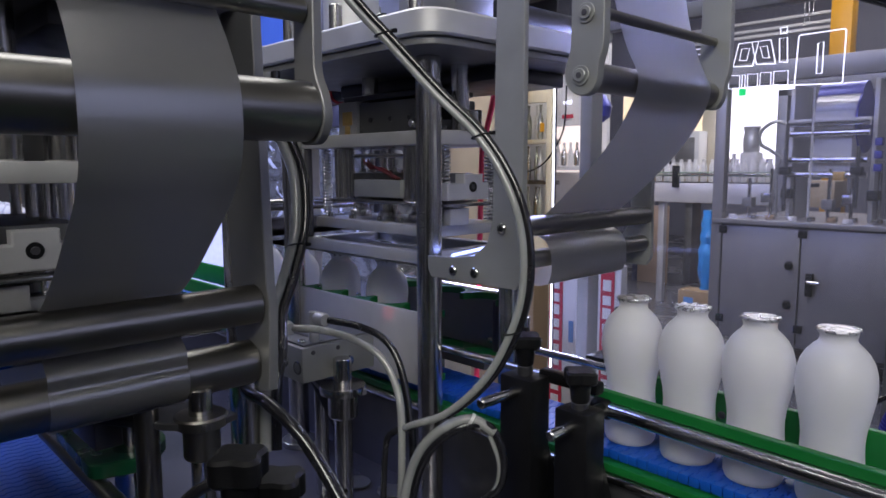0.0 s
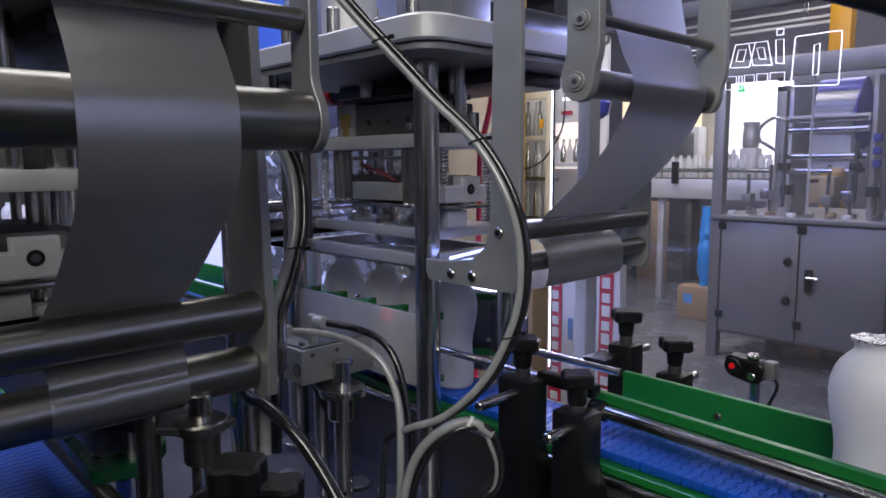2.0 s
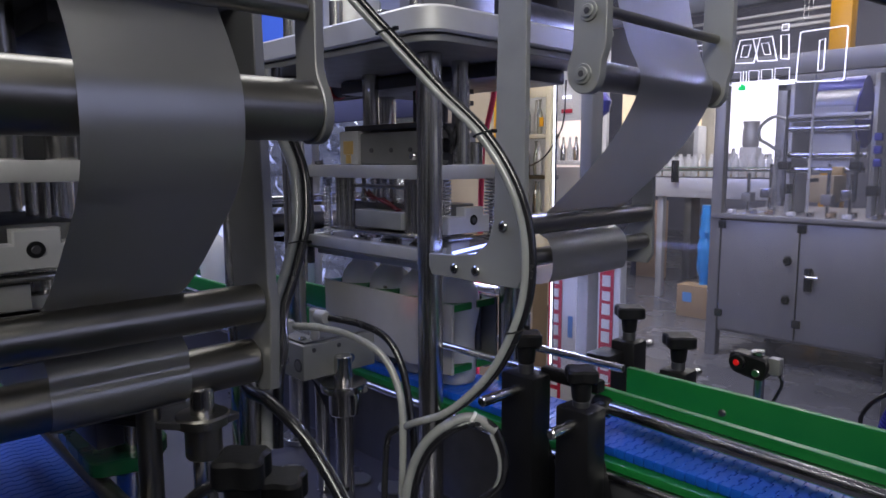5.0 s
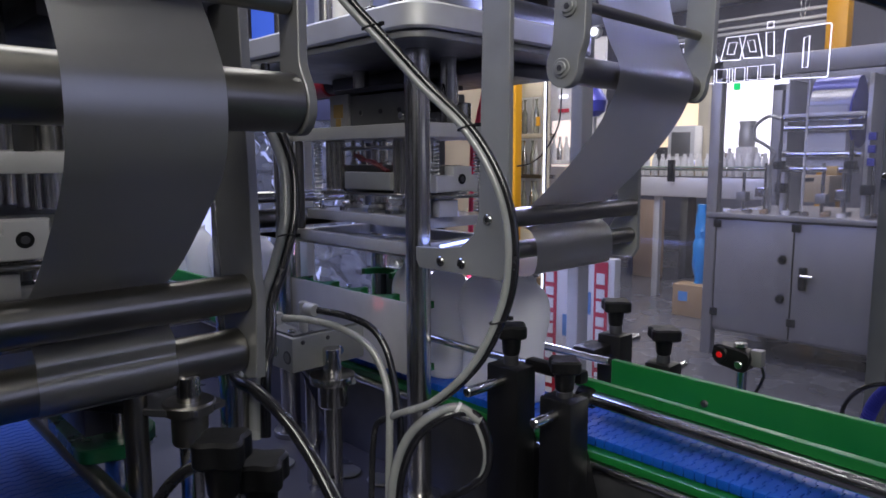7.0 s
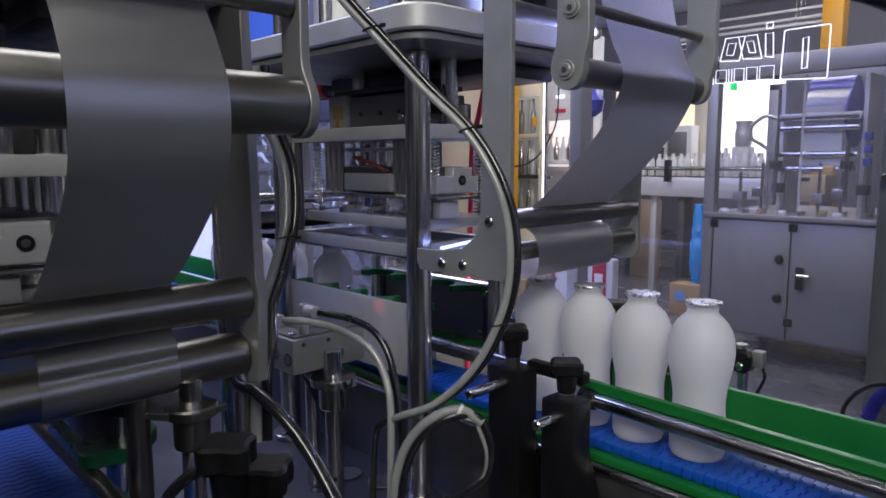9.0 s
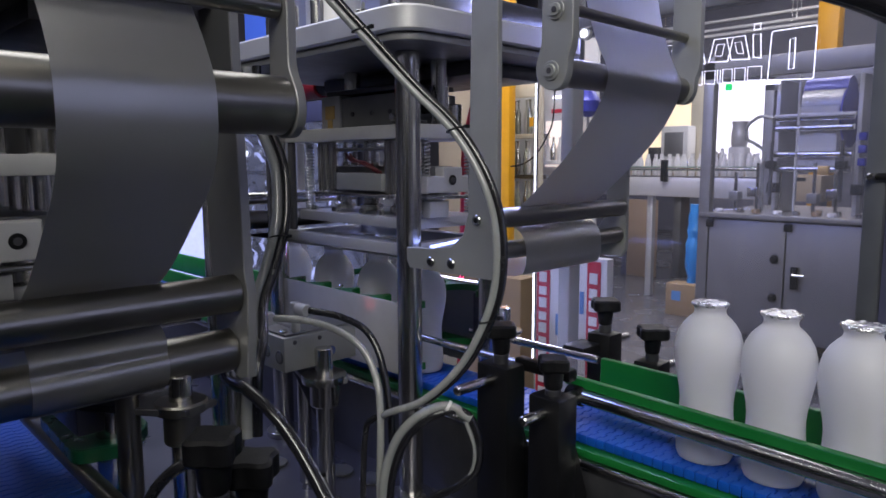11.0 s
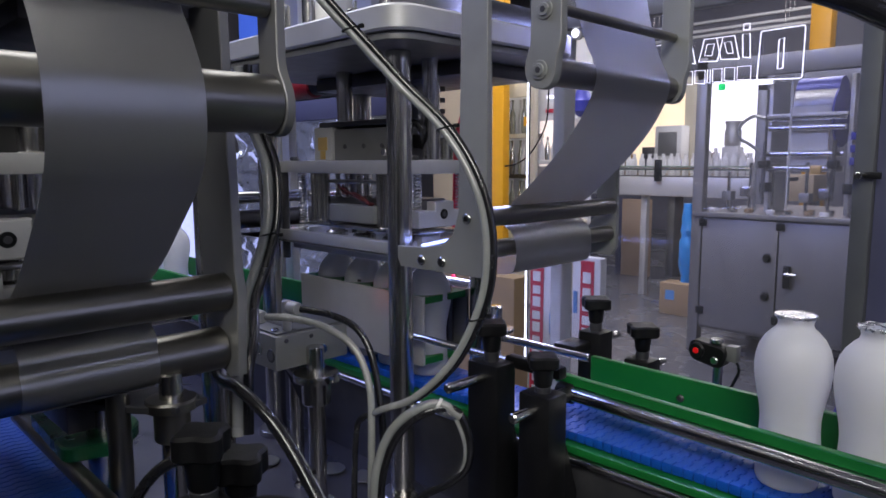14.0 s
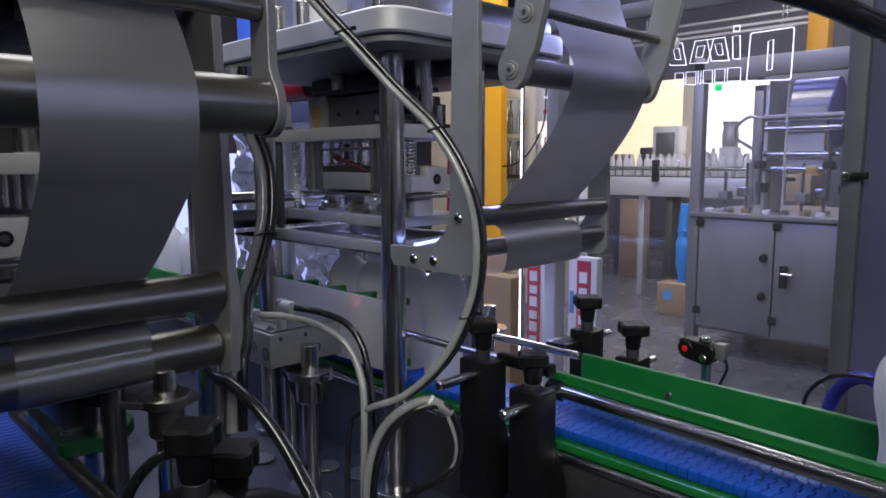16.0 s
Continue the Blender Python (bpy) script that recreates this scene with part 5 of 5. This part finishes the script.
for k in range(13):
    z = 0.46 + 0.54 * k / 12
    rr = 0.058 * (0.65 + 0.35 * math.sin(math.pi * (k + 1) / 13)) * rnd.uniform(0.85, 1.15)
    rings.append([bagbm.verts.new((-2.078 + rr * math.cos(a) * rnd.uniform(0.85, 1.1), 4.46 + rr * math.sin(a) * rnd.uniform(0.85, 1.1), z)) for a in [2 * math.pi * j / 14 for j in range(14)]])
for r0, r1 in zip(rings, rings[1:]):
    for k in range(14):
        bagbm.faces.new((r0[k], r0[(k + 1) % 14], r1[(k + 1) % 14], r1[k]))
bagbm.faces.new(rings[0])
bagbm.faces.new(rings[-1])
bmesh.ops.recalc_face_normals(bagbm, faces=bagbm.faces[:])
thing("plastic_bag", "crumpled blue plastic bag hanging on the cabinet", "plastic bag", bagbm, BAG)

# far conveyor with a row of small jars
fc = thing("far_conveyor", "grey conveyor with green rails across the hall", "conveyor")
part("side_frame", bm_box(-6.0, -1.95, 5.9, 5.95, 0.965, 1.14, 0.004), ALU_LIGHT, fc)
part("belt", bm_box(-6.0, -1.95, 5.95, 6.15, 1.12, 1.15), DARKSTEEL, fc)
part("guide_rail", bm_box(-6.0, -1.95, 5.88, 5.90, 1.203, 1.240), DULLGREEN, fc)
part("rail_tube", bm_cyl((-6.0, 5.87, 1.222), 0.009, 4.05, "x", 12), STEEL, fc)
for ux in (-5.5, -4.4, -3.3, -2.3):
    part("leg", bm_box(ux, ux + 0.06, 5.98, 6.04, 0, 0.99, 0.003), ALU, fc)
    part("rail_clamp", bm_box(ux + 0.2, ux + 0.25, 5.84, 5.9, 1.10, 1.30, 0.006), BLACK, fc)
jar_mesh = finish(bm_lathe([(0.026, 0), (0.029, 0.004), (0.029, 0.125), (0.026, 0.150), (0.014, 0.175), (0.014, 0.19), (0.017, 0.192), (0.017, 0.205)], seg=14), "jar", BOTTLE)
for k in range(44):
    j = new("jar", jar_mesh)
    j.location = (-5.2 + 0.074 * k, 6.05 + 0.012 * ((k * 7) % 3), 1.15)
    tagged(j, "small white plastic bottle on the far conveyor", "bottle", "jars on the far conveyor")

crate = thing("plywood_crate", "tall pale plywood crate beyond the far conveyor", "crate")
part("panel", bm_box(-4.05, -3.72, 6.9, 6.98, 0.0, 0.86, 0.004), PINKWOOD, crate)
part("side", bm_box(-4.12, -4.055, 6.9, 7.0, 0.0, 0.88, 0.004), BLUESHEET, crate)

# display booth behind; its walls glow in place of its lamps
booth = thing("lit_booth", "white display booth with self-glowing walls", "display booth")
part("glow_wall", bm_box(-3.33, -2.68, 7.4, 7.45, 1.25, 2.12), BOOTH, booth, "glowing white wall")
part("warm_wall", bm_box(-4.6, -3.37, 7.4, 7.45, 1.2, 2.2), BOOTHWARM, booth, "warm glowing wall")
part("counter", bm_box(-4.9, -2.1, 7.02, 7.38, 0.90, 1.15, 0.004), BEIGE, booth)
for ux in (-4.85, -3.6, -2.2):
    part("leg", bm_box(ux, ux + 0.08, 7.1, 7.3, 0, 0.8995, 0.003), ALU_DARK, booth)
for k in range(5):
    part("shelf_item", bm_box(-4.6 + 0.33 * k, -4.45 + 0.33 * k, 7.1, 7.25, 1.15, 1.3 + 0.07 * (k % 3), 0.01), (STEEL, CARTON, DARKSTEEL)[k % 3], booth)
for k in range(7):
    part("shelf_item", bm_lathe([(0.04, 0), (0.045, 0.02), (0.045, 0.12 + 0.03 * (k % 3)), (0.018, 0.17 + 0.03 * (k % 3)), (0.018, 0.21 + 0.03 * (k % 3))], (-3.28 + 0.085 * k, 7.15 + 0.04 * (k % 2), 1.15), "z", 14), (STEEL, WHITEBOX, ALU)[k % 3], booth)
ap = part("appliance", bm_box(-3.79, -3.47, 7.10, 7.30, 1.152, 1.67, 0.02), WHITEBOX, booth)
part("screen", bm_box(-3.74, -3.52, 7.09, 7.0985, 1.34, 1.60, 0.004), ALU_DARK, ap)
part("jug", bm_lathe([(0.07, 0), (0.08, 0.02), (0.085, 0.14), (0.07, 0.20), (0.085, 0.26)], (-2.935, 7.15, 1.43), "z", 20), ALU, booth)
part("jug_stand", bm_box(-3.02, -2.85, 7.08, 7.22, 1.1502, 1.4298, 0.01), WHITEBOX, booth)
part("pillar", bm_box(-3.55, -3.40, 7.31, 7.36, 1.1502, 2.2, 0.006), CREAM, booth)

# yellow column, beige cabinet and machines left behind the press
col = thing("steel_column", "yellow painted square steel column", "column", bm_box(-3.80, -3.525, 4.2, 4.28, 0, 5.2, 0.01), YELLOW, kind="structure")
cab = thing("beige_cabinet", "tall warm beige control cabinet", "cabinet")
part("body", bm_box(-4.75, -3.95, 4.6, 4.74, 0, 2.4, 0.01), BEIGE, cab)
part("door", bm_box(-4.70, -4.0, 4.58, 4.598, 0.1, 2.3, 0.004), BEIGE, cab)
part("handle", bm_box(-4.08, -4.05, 4.55, 4.58, 1.1, 1.3, 0.004), BLACK, cab)
wm = thing("bottle_washer", "cream machine frame with rows of steel valves and a lit window", "washing machine")
part("back_panel", bm_box(-4.6, -3.52, 5.42, 5.46, 0, 2.4, 0.004), WHITEBOX, wm)
part("base", bm_box(-4.6, -3.52, 4.92, 5.41, 0, 0.755, 0.01), CREAM, wm)
for px in (-4.55, -3.79):
    part("post", bm_box(px, px + 0.06, 4.87, 4.915, 0, 2.4, 0.004), CREAM, wm)
part("top_beam", bm_box(-4.489, -3.791, 4.875, 4.915, 1.86, 1.98, 0.004), CREAM, wm)
part("mid_beam", bm_box(-4.489, -3.791, 4.95, 4.98, 1.50, 1.54, 0.003), CREAM, wm)
for k in range(24):
    row, i = k // 8, k % 8
    part("valve", bm_lathe([(0.020, 0), (0.026, 0.02), (0.026, 0.17), (0.010, 0.23), (0.010, 0.29), (0.016, 0.31)], (-4.36 + 0.068 * i, 4.995 + 0.035 * (i % 2), 0.80 + 0.37 * row), "z", 14), (GLASS, STEEL, GLASS, ALU)[(i + row) % 4], wm)
for row in range(3):
    part("valve_rail", bm_box(-4.48, -3.795, 5.05, 5.09, 0.76 + 0.37 * row, 0.798 + 0.37 * row, 0.002), STEEL, wm)
part("yellow_label", bm_box(-3.855, -3.81, 4.866, 4.869, 1.60, 1.68), YELLOW, wm)
part("lit_window", bm_box(-3.93, -3.55, 5.2, 5.21, 1.24, 1.66), PINKGLOW, wm, "warm white lit window")
for k in range(4):
    part("bottle", bm_lathe([(0.028, 0), (0.030, 0.1), (0.012, 0.16), (0.012, 0.21)], (-3.86 + 0.07 * k, 5.14, 1.30), "z", 14), (WHITEBOX, STEEL)[k % 2], wm)
part("window_sill", bm_box(-3.95, -3.52, 5.08, 5.2, 1.262, 1.299, 0.003), WHITEBOX, wm)
part("window_head", bm_box(-3.95, -3.52, 5.2, 5.24, 1.6605, 2.1), WHITEBOX, wm)
part("white_glow_bar", bm_box(-3.84, -3.76, 5.18, 5.199, 1.86, 1.885), LEDWHITE, wm)
part("red_mark", bm_box(-3.86, -3.74, 5.19, 5.199, 1.73, 1.765), REDPRINT, wm)
part("cable", bm_tube([(-2.934, 4.0, 1.861), (-2.949, 4.0, 1.588), (-3.011, 4.0, 1.451), (-3.112, 4.0, 1.331), (-3.227, 4.0, 1.27), (-3.335, 4.0, 1.253)], 0.006, 8), RUBBER, wm)
bb = thing("plastic_bag", "dark blue plastic bag on the far machine", "plastic bag", bm_lathe([(0.03, 0), (0.08, 0.04), (0.095, 0.12), (0.05, 0.20), (0.02, 0.22)], (-3.058, 4.6, 1.635), "z", 12), BLUEFILM)
part("hook_pole", bm_cyl((-3.058, 4.6, 0), 0.012, 1.637, "z", 10), ALU_DARK, bb)
bl = thing("blue_screen_wall", "blue lit exhibition wall panel", "wall panel", bm_box(-6.2, -4.6, 3.4, 3.5, 1.8, 3.0), BLUESCREEN)
for px in (-6.1, -4.75):
    part("stand_leg", bm_box(px, px + 0.06, 3.42, 3.48, 0, 1.799, 0.003), ALU_DARK, bl)
# glowing sheet added for the pale blue brightness there
pl = thing("pale_glow_panel", "pale glowing panel added behind the infeed", "wall panel", bm_box(-4.95, -4.9, 1.75, 2.95, 0.0, 1.36), PALEGLOW)
pallet = thing("wrapped_pallet", "bottle pallet wrapped in crinkled clear film", "wrapped pallet")
part("deck", bm_box(-4.0, -2.59, 2.1, 2.41, 0.0, 0.14, 0.004), CARTON, pallet)
wbm = bm_box(-3.97, -2.62, 2.13, 2.38, 0.141, 1.60)
bmesh.ops.subdivide_edges(wbm, edges=wbm.edges[:], cuts=64, use_grid_fill=True)
wbm.normal_update()
for v in wbm.verts:
    q = v.co
    v.co = q + v.normal * (0.030 * noise.noise(Vector((q.x * 3, q.y * 3, q.z * 9))) + 0.022 * noise.noise(Vector((q.x * 9, q.y * 9, q.z * 22))))
part("wrap", wbm, WRAP, pallet, "crinkled clear wrapping film")
redc = thing("red_cylinder", "dark red cylinder with a blue end light", "cylinder")
part("tube", bm_cyl((-1.34, 0.80, 1.449), 0.024, 0.20, "x", 26), RED, redc)
part("end_cap", bm_cyl((-1.14, 0.80, 1.449), 0.019, 0.03, "x", 22), BLACK, redc)
part("stem", bm_box(-1.26, -1.23, 0.79, 0.81, BED, 1.425, 0.003), ALU, redc)

# roof beams and lamps
for k in range(5):
    thing("roof_beam", "grey steel roof beam", "roof beam", bm_box(-13, 7, 3.0 + 2.0 * k, 3.15 + 2.0 * k, 4.55, 4.75, 0.01), ALU, group="roof beams", kind="structure")
tube_mesh = finish(bm_cyl((0, 0, 0), 0.03, 1.5, "x", 12), "lamp_tube", TUBEGLOW)
for k in range(25):
    lt = thing("tube_lamp", "glowing white tube lamp hung under the roof", "tube lamp", at=(-7.5 + 2.4 * (k % 5), -2.6 + 3.2 * (k // 5), 4.45), group="tube lamps under the roof")
    new("lamp_tube", tube_mesh).parent = lt
    for hx in (0.15, 1.35):
        part("hanger", bm_cyl((hx, 0, 0.025), 0.006, 0.73, "z", 8), STEEL, lt)
for k, zz in enumerate((2.97, 3.07, 3.21)):
    tr = thing("lighting_truss", "pale steel truss rail hung under the roof", "truss rail", bm_box(-5.6, -2.9, 9.4 + 0.15 * k, 9.45 + 0.15 * k, zz, zz + 0.035, 0.003), WHITEBOX, group="truss rails under the roof")
    for hx in (-5.2, -3.3):
        part("hanger", bm_cyl((hx, 9.425 + 0.15 * k, zz + 0.034), 0.006, 5.2 - zz - 0.034, "z", 8), STEEL, tr)
thing("roof_column", "orange painted steel roof column", "column", bm_box(-2.86, -2.63, 9.0, 9.2, 0, 5.2, 0.01), YELLOW, kind="structure")


# ---------------------------------------------------------------- what moves
SPEED = 0.131


def motions():
    def keyed(ob, xs):
        walk(ob, [(t, pose(x, LANE, BELT)) for t, x in xs])

    # the batch that leaves at the start
    for i, b in enumerate(batch_a):
        x = -0.396 + 0.076 * (3 - i)
        keyed(b, [(0, x), (4.0, x + 4.0 * SPEED), (8.0, x + 7.0 * SPEED), (16, x + 7.0 * SPEED + 0.12)])
    # the batch sealed in the first half; arrivals one by one at the stop, then out together
    stop_at = (1.40, 1.72, 2.15, 2.60)

    def enter(i, shift):
        return [(stop_at[i] + shift, SLOT[i])]

    start = (-0.876, -1.014, -1.152, -1.290)
    for i, b in enumerate(batch_b):
        out = SLOT[i] + 0.004 * i
        rows = [(0, start[i]), (stop_at[i] - 0.1, SLOT[i] - 0.008), (stop_at[i] + 0.1, SLOT[i]), (5.80, SLOT[i]), (6.1, out + 0.030), (6.5, out + 0.089), (9.0, out + 0.418),
                (11.5, out + 0.750), (11.75, out + 0.776), (14.2, out + 0.776), (14.5, out + 0.802), (14.95, out + 0.842), (15.5, out + 0.842), (16.0, out + 0.902)]
        keyed(b, rows)
    lag = 9.95
    for i, b in enumerate(batch_c):
        s = stop_at[i] + lag
        rows = [(0, start[i] - SPEED * lag), (lag, start[i]), (s - 0.1, SLOT[i] - 0.008), (s + 0.1, SLOT[i]), (15.62, SLOT[i]), (16.0, SLOT[i] + 0.050)]
        keyed(b, rows)
    for i, b in enumerate(batch_d):
        x = start[i] - SPEED * 2 * lag
        keyed(b, [(0, x), (8, x + 8 * SPEED), (16, x + 16 * SPEED)])

    # chain
    walk(belt_far, [(0, pose(0, 0, 0)), (8, pose(8 * SPEED, 0, 0)), (16, pose(16 * SPEED, 0, 0))])
    # ram
    down = -0.053
    rz = [(0, 0), (3.80, 0), (3.95, down * 0.72), (4.2, down), (5.3, down), (5.6, 0), (13.62, 0), (13.78, down * 0.75), (13.95, down), (15.15, down), (15.38, 0), (16, 0)]
    walk(ram_far, [(t, pose(0, 0, z)) for t, z in rz])
    walk(ram_near, [(0, pose(0, 0, -0.045)), (16, pose(0, 0, -0.045))])
    # grippers
    shut = [(0, 0), (2.38, 0), (2.55, 0.4), (2.80, 1), (5.75, 1), (6.0, 0), (12.25, 0), (12.42, 0.4), (12.68, 1), (15.62, 1), (15.9, 0), (16, 0)]
    walk(grip_near, [(t, pose(0, LANE - 0.055 * (1 - s), 0)) for t, s in shut])
    walk(grip_far, [(t, pose(0, LANE + 0.045 * (1 - s), 0)) for t, s in shut])
    # dancer and its film
    swing = [(0, 0), (5.65, 0), (5.95, 14), (6.3, 8), (6.5, 5.5), (7.0, 2.0), (7.4, 0), (15.62, 0), (15.8, 6), (16.0, 14)]
    walk(dancer, [(t, pose(PIV.x, 0, PIV.z, 0, a, 0)) for t, a in swing])
    walk(film_far, [(t, pose(LOW.x, 0, LOW.z, 0, -a * 0.36, 0)) for t, a in swing])


motions()
